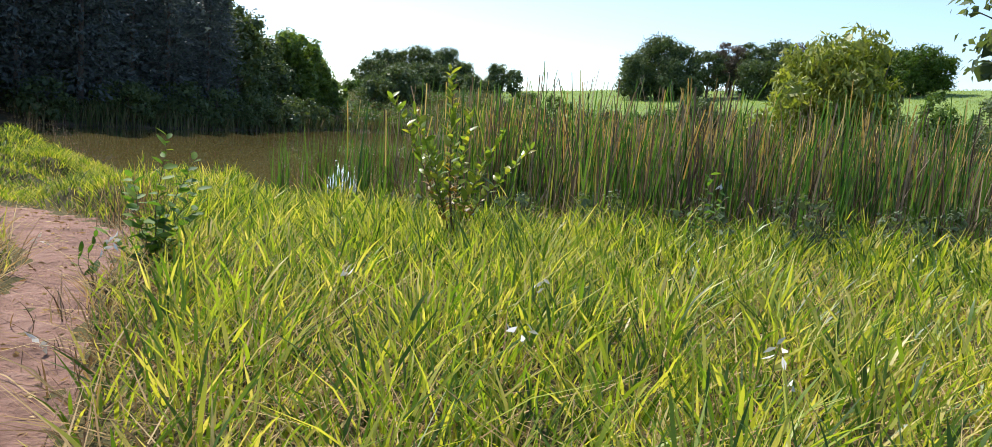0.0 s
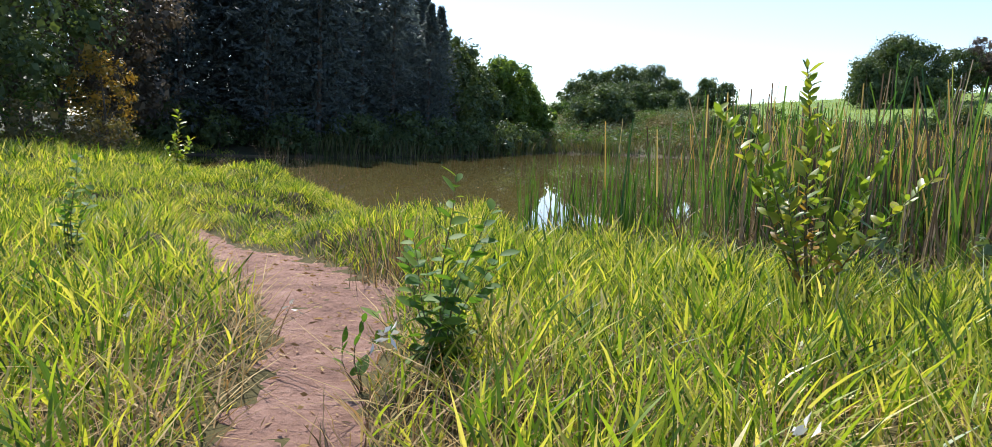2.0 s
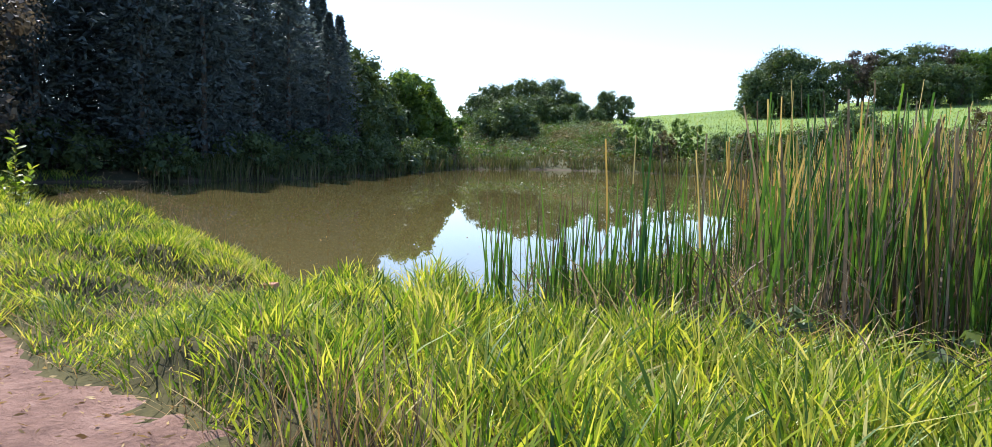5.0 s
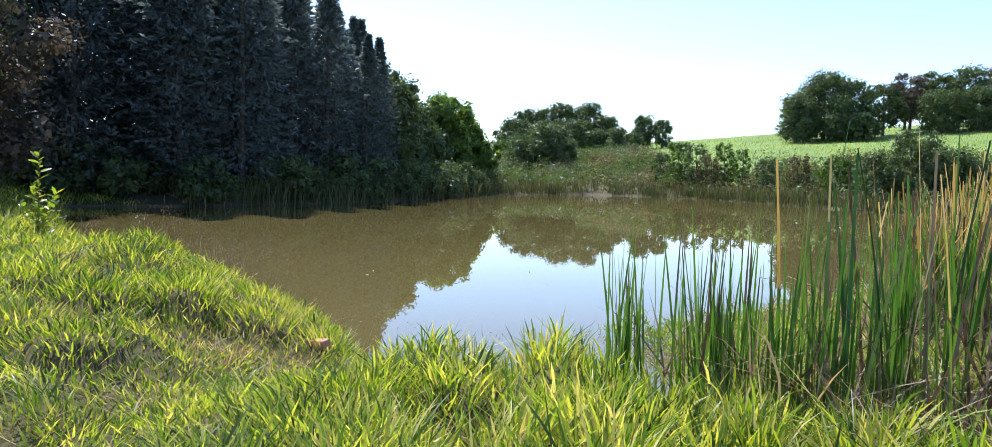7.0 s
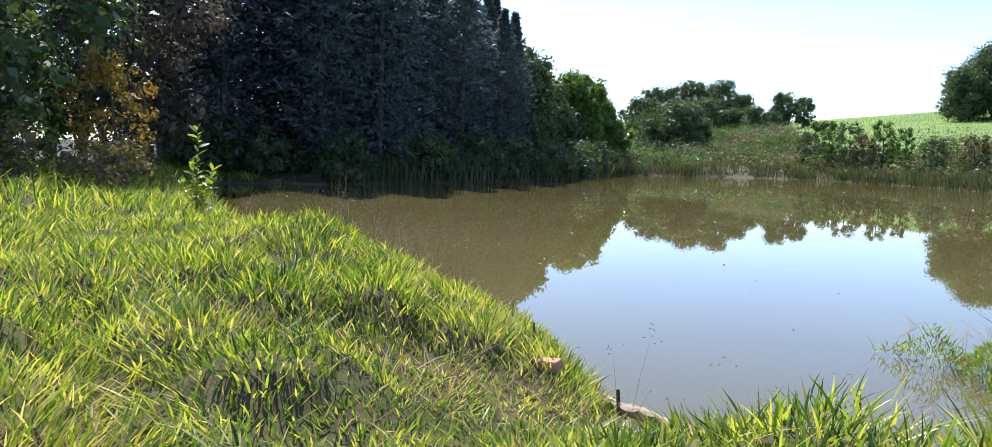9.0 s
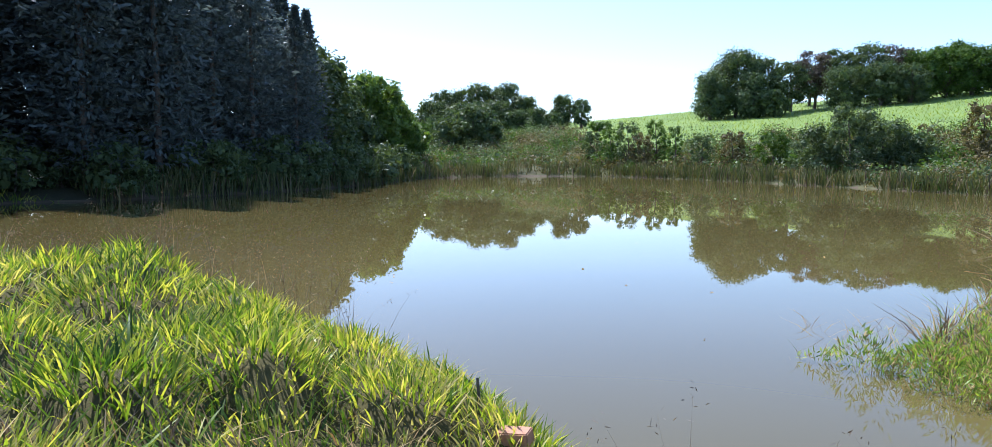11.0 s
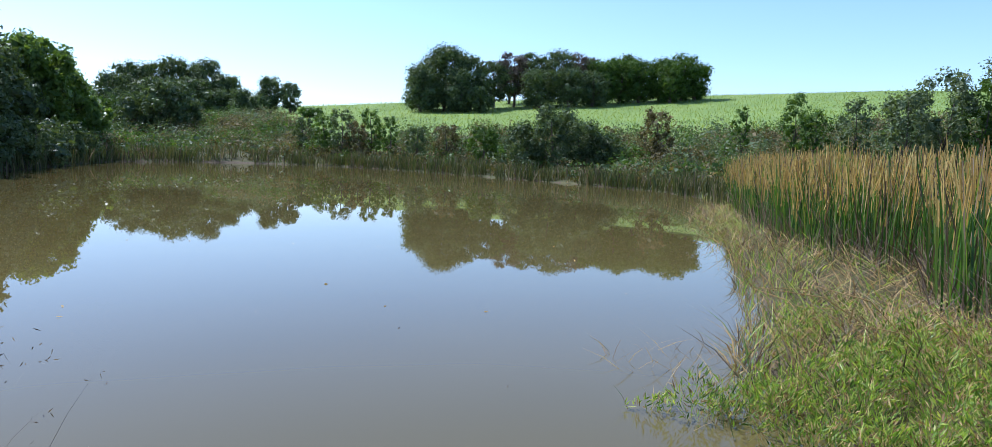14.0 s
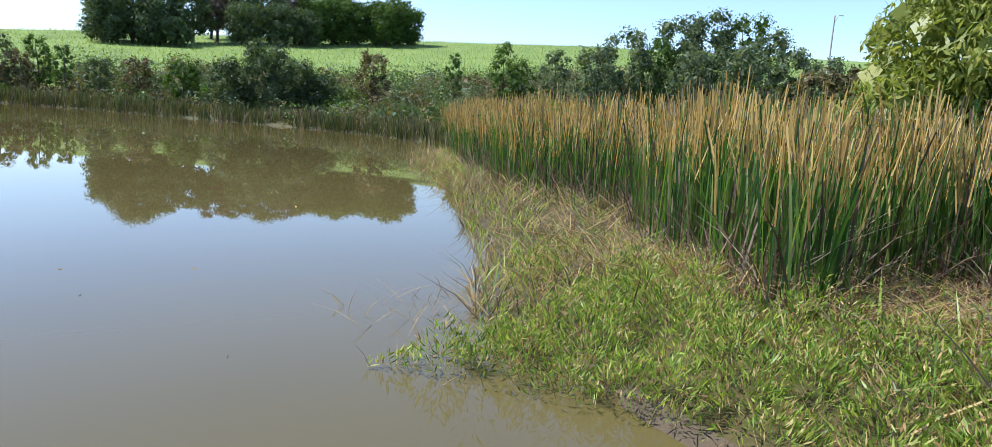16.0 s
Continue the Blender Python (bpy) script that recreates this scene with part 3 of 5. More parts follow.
def reeds():
    p = scattered(-4, 23, 9, 46, 120)
    p = p[inside(REED_BED, p)]
    x = p[:, 0]
    depth = np.minimum(line_distance(REED_BED[:9], p), line_distance(REED_BED[13:], p))
    p = p[rng.random(len(p)) < np.interp(depth, [0, 0.6, 2.5, 4, 8], [0.7, 1, 0.9, 0.35, 0.2]) * (0.7 + 0.45 * wobble(p, 0.8)) * np.interp(p[:, 0], [-2.0, -0.9, 0.6], [0.0, 0.3, 1.0])]
    front = line_distance(REED_BED[13:], p)
    p = p[(front > 0.1 + 0.3 * wobble(p, 0.5, 2.0)) | (p[:, 1] < 13.5)]
    tall = 2.3 + 0.25 * wobble(p, 1.6) + 0.22 * wobble(p, 0.5, 1.0) - 0.35 * smooth01(line_distance(REED_BED[13:], p), 1.2, 0.0)
    v, f, m = reed_blades(p, tall, np.interp(p[:, 1], [11, 13, 16], [0.28, 0.35, 0.8]), 0.028, 0.09, np.interp(p[:, 1], [11, 14], [0.42, 0.13]))
    tagged(new("cattail_bed", sheet("cattail_bed", v, f, [REED, REED_TIP, DEAD_REED], m)), "dense bed of tall green cattails with browned tips at the water's edge", "cattails", kind="stuff")
    # fallen and dead leaves at the foot of the bed
    q = scattered(-4, 16, 9, 38, 80)
    near = np.minimum(line_distance(REED_BED[13:], q), line_distance(REED_BED[:10], q))
    wet = shore_distance(q)
    q = q[(near < 1.7) & (rng.random(len(q)) < 1.1 - near / 1.7) & (wet > -1.6) & (q[:, 0] > -1.8 + 2.0 * smooth01(q[:, 1], 14.5, 15.5))]
    base = np.column_stack([q, np.maximum(land(q), 0.0) + rng.uniform(0, 0.12, len(q))])
    v, f = blades(base, rng.uniform(0.15, 0.6, len(q)), rng.uniform(0.010, 0.024, len(q)), rng.uniform(0.4, 1.8, len(q)), rng.uniform(0.2, 0.9, len(q)), 3)
    tagged(new("fallen_reeds", sheet("fallen_reeds", v, f, [DRY, DEAD_REED, MAT_LEAF], np.repeat(rng.choice(3, len(q), p=[0.4, 0.35, 0.25]), 3))), "collapsed straw-brown reed leaves along the bed's foot", "dead reeds", kind="stuff")
    n = 5200
    seg = rng.integers(23, 30, n)
    t, w = rng.random((n, 1)), rng.uniform(-0.25, 1, (n, 1)) * np.interp(seg, [24, 28], [0.7, 1.5])[:, None]
    a, b = SHORE[seg], SHORE[seg + 1]
    out = unit(np.column_stack([-(b - a)[:, 1], (b - a)[:, 0]]))
    q = a + (b - a) * t + out * np.abs(w) * np.where(w < 0, -1, 1)
    q = q[rng.random(n) < 0.85 + 0.3 * wobble(q, 0.7)]
    base = np.column_stack([q, np.maximum(land(q), 0.0) - 0.02])
    v, f = blades(base, rng.uniform(0.12, 0.5, len(q)) * (1 + 0.5 * wobble(q, 0.5)), rng.uniform(0.010, 0.022, len(q)), rng.uniform(0.05, 0.7, len(q)), rng.uniform(0.1, 0.8, len(q)), 2)
    tagged(new("shore_fringe", sheet("shore_fringe", v, f, [DRY, MAT_LEAF, DEAD_REED], np.repeat(rng.choice(3, len(q), p=[0.3, 0.35, 0.35]), 2))), "tangle of straw and green weeds between water and cattails", "weeds", kind="stuff")
    q = scattered(-3.5, 18, 9, 37, 60)
    q = q[inside(REED_BED, q) & (np.minimum(line_distance(REED_BED[13:], q), line_distance(REED_BED[:10], q)) < 1.5)]
    v, f = blades(np.column_stack([q, np.maximum(land(q), 0) - 0.02]), rng.uniform(0.4, 1.4, len(q)), rng.uniform(0.012, 0.03, len(q)), np.abs(rng.normal(0.1, 0.2, len(q))), rng.uniform(0.05, 0.7, len(q)), 3)
    tagged(new("dead_cattails", sheet("dead_cattails", v, f, DEAD_REED)), "dark brown dead leaves standing inside the cattail bed", "dead cattails", kind="stuff")
    single = []
    for q in range(8):
        v, f = blades(np.zeros((1, 3)), 1.8, 0.025, abs(rng.normal(0.0, 0.055)), abs(rng.normal(0.02, 0.06)), 5)
        single.append(sheet("cattail_leaf", v, f, [REED, DEAD_REED], [0, 0, 0, 1 if q == 3 else 0, 1 if q % 3 == 0 else 0]))
    for cx, cy, n, r in ((-3.02, 13.4, 38, 0.10), (-2.34, 13.3, 70, 0.16), (-1.75, 12.95, 44, 0.16), (-1.15, 12.75, 56, 0.2)):
        root = new("cattail_clump")
        root.location = (cx, cy, 0)
        for q in range(n):
            ox, oy = rng.normal(0, r), rng.normal(0, r * 0.7)
            k = rng.uniform(0.6, 1.0)
            part("cattail_leaf", single[q % len(single)], root, "", pose(ox, oy, max(land_z(cx + ox, cy + oy), -0.1) - 0.05, 0, 0, rng.uniform(0, 360)) @ Matrix.Diagonal((1, 1, k, 1)))
        tagged(root, "slender green cattail clump standing at the bank", "cattails", "cattail clumps")


def weed_mat():
    """Low creeping weed floating out from the reed bed."""
    area = np.array([(-3.25, 17.75), (-2.3, 17.75), (-1.2, 17.75), (-0.3, 18.0), (-0.9, 18.6), (0.2, 19.5), (1.6, 18.6), (0.6, 17), (-0.1, 16.2), (0.0, 15.3), (0.9, 14.4), (-0.5, 12.9), (-2.5, 13.0), (-2.5, 14.6), (-2.4, 15.7), (-2.8, 16.9)])
    p = scattered(-3.6, 1.8, 12.6, 19.6, 2700)
    p = p[inside(area, p)]
    edge = line_distance(np.vstack([area, area[:1]]), p)
    p = p[rng.random(len(p)) < np.clip(0.05 + edge * 2.6, 0, 1) * (0.75 + 0.5 * wobble(p, 0.3))]
    open_water = np.exp(-((p[:, 1] - 18.2 - 0.2 * wobble(p, 0.4)) / 0.2) ** 2) + 0.7 * smooth01(p[:, 0] + wobble(p, 0.5) * 0.5, -0.6, 0.6)
    cd, cb, cv = tussocks(p, 0.42)
    kept = rng.random(len(p)) > 0.9 * open_water + 1.8 * np.clip(cd - 0.18, 0, 0.4)
    p, cd, cb, cv = p[kept], cd[kept], cb[kept], cv[kept]
    hump = 0.05 + (0.11 * (1 + wobble(p, 0.5)) + 0.30 * cv * np.clip(1 - (cd / 0.26) ** 2, 0, 1)) * smooth01(line_distance(area[:4], p), 0.0, 0.4)
    base = np.column_stack([p, np.maximum(land(p), 0) + rng.random(len(p)) ** 0.6 * hump])
    d = unit(random_dirs(len(p), 2.0) + np.column_stack([np.cos(cb), np.sin(cb), 0 * cb]) * 0.6)
    v, f = leaves(base, d, rng.uniform(0.05, 0.11, len(p)), rng.uniform(0.010, 0.016, len(p)), 0.2)
    s = blades(np.column_stack([p[::14], np.maximum(land(p[::14]), 0)]), rng.uniform(0.12, 0.34, len(p[::14])), 0.006, rng.uniform(0.1, 0.8, len(p[::14])), 0.3, 2)
    v, f = joined([(v, f), s])
    tagged(new("floating_weed", sheet("floating_weed", v, f, [MAT_LEAF, DRY], (rng.random(len(f)) < 0.2).astype(int))), "low mat of bright green creeping weed floating at the shore", "water weed", kind="stuff")
    q = scattered(-1.6, 3.2, 13.2, 19.0, 420)
    straw = smooth01(q[:, 0] + 0.6 * wobble(q, 0.6), -0.9, 0.6) + 0.5 * smooth01(wobble(q, 0.35, 3.0), 0.1, 0.7)
    q = q[(rng.random(len(q)) < straw) & (shore_distance(q) > -1.2)]
    v, f = blades(np.column_stack([q, np.maximum(land(q), 0) + 0.22 * rng.random(len(q)) ** 1.5]), rng.uniform(0.08, 0.3, len(q)), rng.uniform(0.006, 0.015, len(q)), rng.uniform(0.2, 2.2, len(q)), rng.uniform(0.1, 1.0, len(q)), 2)
    tagged(new("straw_tangle", sheet("straw_tangle", v, f, [DRY, DEAD_REED], np.repeat((rng.random(len(q)) < 0.3).astype(int), 2))), "tangle of tan dry straw among the shore weeds", "straw", kind="stuff")
    q = np.concatenate([scattered(-3.3, -2.7, 16.8, 17.9, 12), scattered(-2.6, 0.6, 17.8, 19.4, 25), scattered(-0.5, 1.8, 14.2, 19.2, 60)])
    v, f = blades(np.column_stack([q, 0 * q[:, :1]]), rng.uniform(0.08, 0.3, len(q)), rng.uniform(0.005, 0.01, len(q)), rng.uniform(0.3, 1.6, len(q)), rng.uniform(0.1, 0.8, len(q)), 2)
    tagged(new("weed_stems", sheet("weed_stems", v, f, DRY)), "dry brown weed stems poking out of the shallows", "weed stems", kind="stuff")


def far_reeds():
    """Reeds along the far shores."""
    pts = []
    for a, b in zip(SHORE[12:24], SHORE[13:25]):
        n = int(np.linalg.norm(b - a) * 60)
        t = rng.random(n)[:, None]
        out = np.array([-(b - a)[1], (b - a)[0]]) / np.linalg.norm(b - a)
        pts.append(a + (b - a) * t + out * rng.uniform(-0.3, 2.2, n)[:, None])
    p = np.concatenate(pts)
    p = p[(shore_distance(p) > -0.4) & ((wobble(p, 3.0) + 0.5 * wobble(p, 1.1) > -0.45) | (p[:, 0] < -12))]
    v, f, m = reed_blades(p, 1.2 + 0.4 * wobble(p, 2.2) + 0.25 * wobble(p, 0.9), 0.85, 0.07, 0.25)
    tagged(new("shore_reeds", sheet("shore_reeds", v, f, [RUSH, RUSH, DEAD_REED], m)), "fringe of reeds and rushes along the far shore", "reeds", kind="stuff")


# ---------------------------------------------------------------- trees


def crown_leaves(blobs, per_m2, size, droop=0.0, fill=0.22, slim=1.0):
    """Leaf sprays round a set of lumps (x, y, z, rx, rz): shingled over their outside, some poking out, some within."""
    out = []
    for x, y, z, rx, rz in blobs:
        n = max(int(4 * np.pi * rx * (rx + rz) / 2 * per_m2), 12)
        d = random_dirs(n)
        core = rng.random(n) < fill
        r = np.where(core, rng.uniform(0.25, 0.72, n), rng.normal(0.94, 0.12, n))[:, None]
        ripple = 1 + 0.13 * np.sin(d[:, :1] * 9 + x * 3) * np.sin(d[:, 1:2] * 8 + y * 5) + 0.1 * np.sin(d[:, 2:] * 11 + z)
        pos = np.array([x, y, z]) + d * r * ripple * [rx, rx, rz]
        face = unit(d + [0, 0, 0.35] + rng.normal(size=(n, 3)) * 0.42)
        poke = (rng.random(n) < 0.3)[:, None]
        ax = np.where(poke, unit(d * 0.7 + rng.normal(size=(n, 3)) * 0.6), unit(np.cross(face, random_dirs(n))))
        ax = unit(ax - [0, 0, droop])
        s = size * rng.uniform(0.55, 1.35, n) * np.where(core, 2.3, 1.0)
        pos = pos - 0.5 * ax * s[:, None]
        out.append(leaves(pos, ax, s, s * np.where(core, rng.uniform(0.6, 0.9, n), rng.uniform(0.4, 0.65, n) * slim), 0.15, np.where(poke, random_dirs(n), face)))
    return joined(out)


def tree(name, label, foliage, height, radius, lumps, leaf, per_m2, clear=0.3, trunk=0.16, flat=0.75, droop=0.15, stems=1, lean=0.08, lump=(0.2, 0.44), fill=0.22, slim=1.0):
    """A broadleaf tree: tapered trunk, limbs that reach into the lumps of the crown, and leaf sprays."""
    root = new(name)
    blobs, wood = [], []
    crown_mid, crown_half = height * (1 + clear) / 2, height * (1 - clear) / 2
    for k in range(lumps):
        a, u = k * 2.39996 + rng.uniform(-0.4, 0.4), (k + 0.5) / lumps
        zz = crown_mid + crown_half * (2 * u - 1) * 0.82
        reach = radius * math.sqrt(max(1 - (2 * u - 1) ** 2 * 0.75, 0.08)) * rng.uniform(0.35, 0.85)
        r = radius * rng.uniform(*lump)
        blobs.append((reach * math.cos(a), reach * math.sin(a), min(zz, height - r * flat), r, r * flat))
    tip = np.array([rng.uniform(-lean, lean) * height, rng.uniform(-lean, lean) * height, height * 0.88])
    for s in range(stems):
        o = np.array([math.cos(s * 2.4), math.sin(s * 2.4), 0]) * (0.0 if stems == 1 else radius * 0.12)
        end = tip + o * 4
        way = [o + (end - o) * u + np.array([math.sin(u * 5 + s), math.cos(u * 4 + s), 0]) * 0.02 * height for u in (0, 0.25, 0.5, 0.75, 1)]
        way[0] = o - [0, 0, 0.15]
        wood.append(limb(way, trunk * np.array([1.25, 0.9, 0.7, 0.42, 0.12]), 8))
    for bx, by, bz, r, _ in blobs[:14]:
        u = max(min(bz / height - 0.18, 0.75), clear * 0.6)
        a = tip * u / 0.88
        a[2] = height * u
        b = np.array([bx, by, bz])
        wood.append(limb([a, a * 0.5 + b * 0.5 + [0, 0, 0.06 * height], b], trunk * np.array([0.45, 0.3, 0.08]), 5))
    part("trunk", sheet("trunk", *joined(wood), BARK, smooth=True), root)
    part("crown", sheet("crown", *crown_leaves(blobs, per_m2, leaf, droop, fill, slim), foliage), root)
    return tagged(root, label, "tree")


def conifer(height, radius, sprays):
    """A tall narrow plantation tree: straight trunk, whorled boughs, ragged dark foliage."""
    root = new("forest_tree")
    wood = [limb([(0, 0, -0.3), (0.05, 0, height * 0.4), (0, 0.06, height * 0.75), (0, 0, height)], height * np.array([0.013, 0.009, 0.005, 0.001]), 7)]
    u = rng.random(sprays) ** 0.85
    bough = np.floor(u * 34) / 34
    z = height * (0.06 + 0.94 * bough) + rng.normal(0, 0.12, sprays)
    a = np.floor(rng.random(sprays) * 7) / 7 * 6.283 + bough * 40 + rng.normal(0, 0.16, sprays)
    full = radius * np.clip((1 - bough) * 1.9, 0.06, 1) * (0.75 + 0.35 * np.sin(bough * 57 + a * 3))
    r = full * np.sqrt(rng.random(sprays)) * np.where(rng.random(sprays) < 0.12, rng.uniform(1.0, 1.45, sprays), 1.0)
    pos = np.column_stack([r * np.cos(a), r * np.sin(a), z + r * 0.16])
    out = np.column_stack([np.cos(a), np.sin(a), np.full(sprays, 0.45)])
    ax = unit(np.column_stack([np.cos(a), np.sin(a), rng.normal(-0.1, 0.45, sprays)]) + rng.normal(0, 0.5, (sprays, 3)))
    for k in range(16):
        zz, aa = height * (0.12 + 0.05 * k), k * 2.4
        wood.append(limb([(0, 0, zz), (radius * 0.8 * math.cos(aa) * (1 - k / 22), radius * 0.8 * math.sin(aa) * (1 - k / 22), zz + 0.4)], [0.05, 0.01], 4))
    part("trunk", sheet("trunk", *joined(wood), BARK), root)
    s = rng.uniform(0.2, 0.58, sprays)
    part("crown", sheet("crown", *leaves(pos, ax, s, s * 0.36, 0.1, unit(out + rng.normal(0, 0.35, (sprays, 3)) * np.where(rng.random(sprays) < 0.3, 4.0, 1.0)[:, None])), CONIFER_HAZED), root)
    return tagged(root, "tall dark plantation tree at the pond's edge, in shade", "tree", "forest trees")


def spread(models, places):
    """Set copies of the models at (x, y, size, turn); the models themselves take the first places."""
    for k, (x, y, size, turn) in enumerate(places):
        ob = models[k % len(models)]
        m = pose(x, y, land_z(x, y) - 0.05, 0, 0, turn) @ Matrix.Diagonal((size, size, size, 1))
        if k < len(models):
            ob.matrix_basis = m
        else:
            twin = copy_thing(ob, pose(x, y, land_z(x, y) - 0.05, 0, 0, turn))
            twin.scale = (size, size, size)


def place(ob, x, y, turn=0.0, size=1.0):
    ob.matrix_basis = pose(x, y, land_z(x, y) - 0.05, 0, 0, turn) @ Matrix.Diagonal((size, size, size, 1))
    return ob


def forest():
    models = [conifer(18, 2.7, 7000), conifer(18, 2.4, 6600), conifer(18, 3.1, 7600)]
    spots = []
    for back in (2.5, 6.5, 11.0):
        for a, b in (((-36, 39), (-25.4, 45.2)), ((-25.4, 45.2), (-19.3, 55.5)), ((-19.3, 55.5), (-15.8, 67)), ((-15.8, 67), (-14.4, 76))):
            a, b = np.array(a), np.array(b)
            n = max(int(np.linalg.norm(b - a) / 2.9), 2)
            out = np.array([-(b - a)[1], (b - a)[0]]) / np.linalg.norm(b - a)
            for q in range(n):
                x, y = a + (b - a) * (q + rng.uniform(0.1, 0.9)) / n + out * (back + rng.uniform(-1, 1))
                az = math.degrees(math.atan2(x - EYE0[0], y - EYE0[1]))
                d = math.hypot(x - EYE0[0], y - EYE0[1])
                top = float(np.interp(az, [-60, -30, -21, -17.5, -15, -12.8, -11.0], [24, 21, 17.5, 14.5, 12.0, 8.8, 6.0])) * (d / 52) ** 0.5
                if az < -14.2:
                    spots.append((x, y, top * rng.uniform(0.84, 1.06) / 18, rng.uniform(0, 360)))
    spread(models, spots)
    for az, d, h, r in ((-13.6, 56, 9.6, 2.6), (-12.9, 61, 8.8, 2.6), (-13.8, 64, 10.6, 3.0), (-12.2, 66, 8.2, 2.6), (-12.6, 72, 9.2, 3.0), (-11.6, 72, 7.4, 2.6), (-14.3, 59, 11.2, 2.8), (-11.0, 75, 6.4, 2.4), (-14.0, 70, 11.4, 3.2)):
        x, y, z = polar(az, d)
        place(tree("forest_edge_tree", "dark leafy tree closing the forest's end", TREE_DARK, h, r, 26, 0.33, 14, 0.04, 0.14, 0.95), x, y)["group"] = "forest edge trees"


def undergrowth():
    """Dark bushes that close the forest's foot."""
    models = []
    for k in range(3):
        models.append(tagged(tree("forest_bush", "dark bush at the forest's foot by the water", TREE_DARK, 2.6, 1.9, 11, 0.24, 22, 0.02, 0.05, 0.8, fill=0.12), "", "bush", "forest bushes"))
    spots = []
    for a, b in (((-34, 41), (-25.4, 45.2)), ((-25.4, 45.2), (-22.5, 48.6)), ((-22.5, 48.6), (-19.3, 55.7)), ((-19.3, 55.7), (-15.8, 67)), ((-15.8, 67), (-13.8, 84))):
        a, b = np.array(a), np.array(b)
        n = max(int(np.linalg.norm(b - a) / 1.6), 2)
        out = np.array([-(b - a)[1], (b - a)[0]]) / np.linalg.norm(b - a)
        for q in range(n):
            x, y = a + (b - a) * (q + rng.uniform(0, 1)) / n + out * rng.uniform(0.6, 2.4)
            spots.append((x, y, rng.uniform(0.6, 1.25), rng.uniform(0, 360)))
            x, y = np.array([x, y]) + out * rng.uniform(4, 9)
            spots.append((x, y, rng.uniform(1.0, 1.7), rng.uniform(0, 360)))
    spread(models, spots)


def far_trees():
    # feathery tree past the forest's end, its sunlit brightness set in leaf colour
    for az, d, h, r in ((-9.6, 79, 10.5, 3.8), (-8.2, 82, 8.6, 3.2), (-11.2, 80, 8.5, 3.2), (-6.9, 84, 5.4, 2.6)):
        x, y, z = polar(az, d)
        place(tree("bamboo_tree", "feathery bright green tree beyond the dark forest, its sunlit look in the leaf colour", BAMBOO_SUNLIT, h, r, 34, 0.4, 15, 0.06, 0.14, 1.1, 0.5, lump=(0.16, 0.36)), x, y)
    # rounded wood beyond the pond
    for az, d, top, r, f in ((-5.2, 186, 4.6, 5.5, TREE_DARK), (-3.5, 190, 5.4, 6.0, TREE_DARK), (-1.4, 186, 5.9, 6.0, TREE_DARK), (0.8, 188, 5.9, 5.5, TREE_DARK), (2.3, 184, 4.9, 4.5, TREE_DARK),
                             (-3.9, 116, 3.3, 3.0, TREE_DARK), (-1.8, 114, 4.3, 3.8, TREE_DARK), (-0.4, 118, 3.1, 2.8, TREE_DARK),
                             (3.3, 172, 4.0, 3.2, TREE_DARK), (5.3, 174, 5.05, 3.8, TREE_DARK), (6.7, 172, 4.7, 2.6, TREE_DARK), (4.4, 170, 3.6, 3.0, TREE_DARK), (-4.4, 182, 3.6, 5.0, TREE_DARK), (-2.4, 180, 4.4, 5.5, TREE_DARK), (-0.2, 180, 4.6, 5.5, TREE_DARK), (1.6, 178, 3.8, 4.5, TREE_DARK), (-5.8, 150, 2.8, 4.0, TREE_MID), (2.2, 140, 2.2, 3.2, TREE_MID), (8.2, 150, 2.9, 2.4, TREE_MID)):
        x, y, z = polar(az, d)
        h = 2.1 + d * math.tan(radians(top)) - z
        place(tree("far_tree", "dark rounded tree standing beyond the pond", f, h, r, 30, 0.42, 6.0, 0.05, 0.3, 0.8, lump=(0.24, 0.44), fill=0.15), x, y)
    # grove on the hill
    grove = ((16.4, 168, 6.3, 5.2, 0.0), (18.2, 170, 7.9, 6.0, 0.05), (20.2, 172, 7.3, 5.6, 0.05), (22.0, 176, 6.9, 5.0, 0.3), (23.6, 180, 7.5, 5.4, 0.45), (25.3, 182, 7.5, 5.6, 0.45), (27.2, 180, 7.8, 5.8, 0.35),
             (28.9, 184, 7.6, 5.6, 0.3), (30.2, 182, 7.2, 4.8, 0.05), (31.6, 184, 7.3, 5.0, 0.02), (33.1, 186, 7.3, 5.0, 0.02), (34.7, 188, 7.35, 5.0, 0.02), (36.2, 189, 7.7, 5.4, 0.02), (37.2, 190, 7.0, 4.2, 0.02), (25.6, 174, 6.4, 5.0, 0.02), (23.2, 190, 6.6, 4.5, 0.4), (17.2, 176, 6.9, 5.0, 0.0), (19.4, 166, 6.2, 4.4, 0.0), (27.8, 174, 6.5, 4.2, 0.02), (29.6, 176, 6.3, 4.0, 0.02), (32.3, 190, 7.6, 4.6, 0.02), (35.4, 184, 7.1, 4.2, 0.0))
    for az, d, top, r, clear in grove:
        x, y, z = polar(az, d)
        h = 2.1 + d * math.tan(radians(top + 0.22)) - z
        f = TREE_MID if az > 30 else TREE_BRONZE if az in (23.6, 28.9) else TREE_DARK
        place(tree("grove_tree", "dense dark green tree in the hilltop grove", f, h, r, 26 if clear < 0.2 else 18, 0.42, 6.0, clear * 0.5, 0.3, 0.75 if clear < 0.2 else 0.5, lump=(0.28, 0.5), fill=0.15), x, y)["group"] = "grove trees"
    x, y, z = polar(21.0, 163)
    place(tree("round_tree", "small round dark tree before the grove", TREE_DARK, 5.6, 2.9, 16, 0.7, 6, 0.0, 0.15, 0.9), x, y)
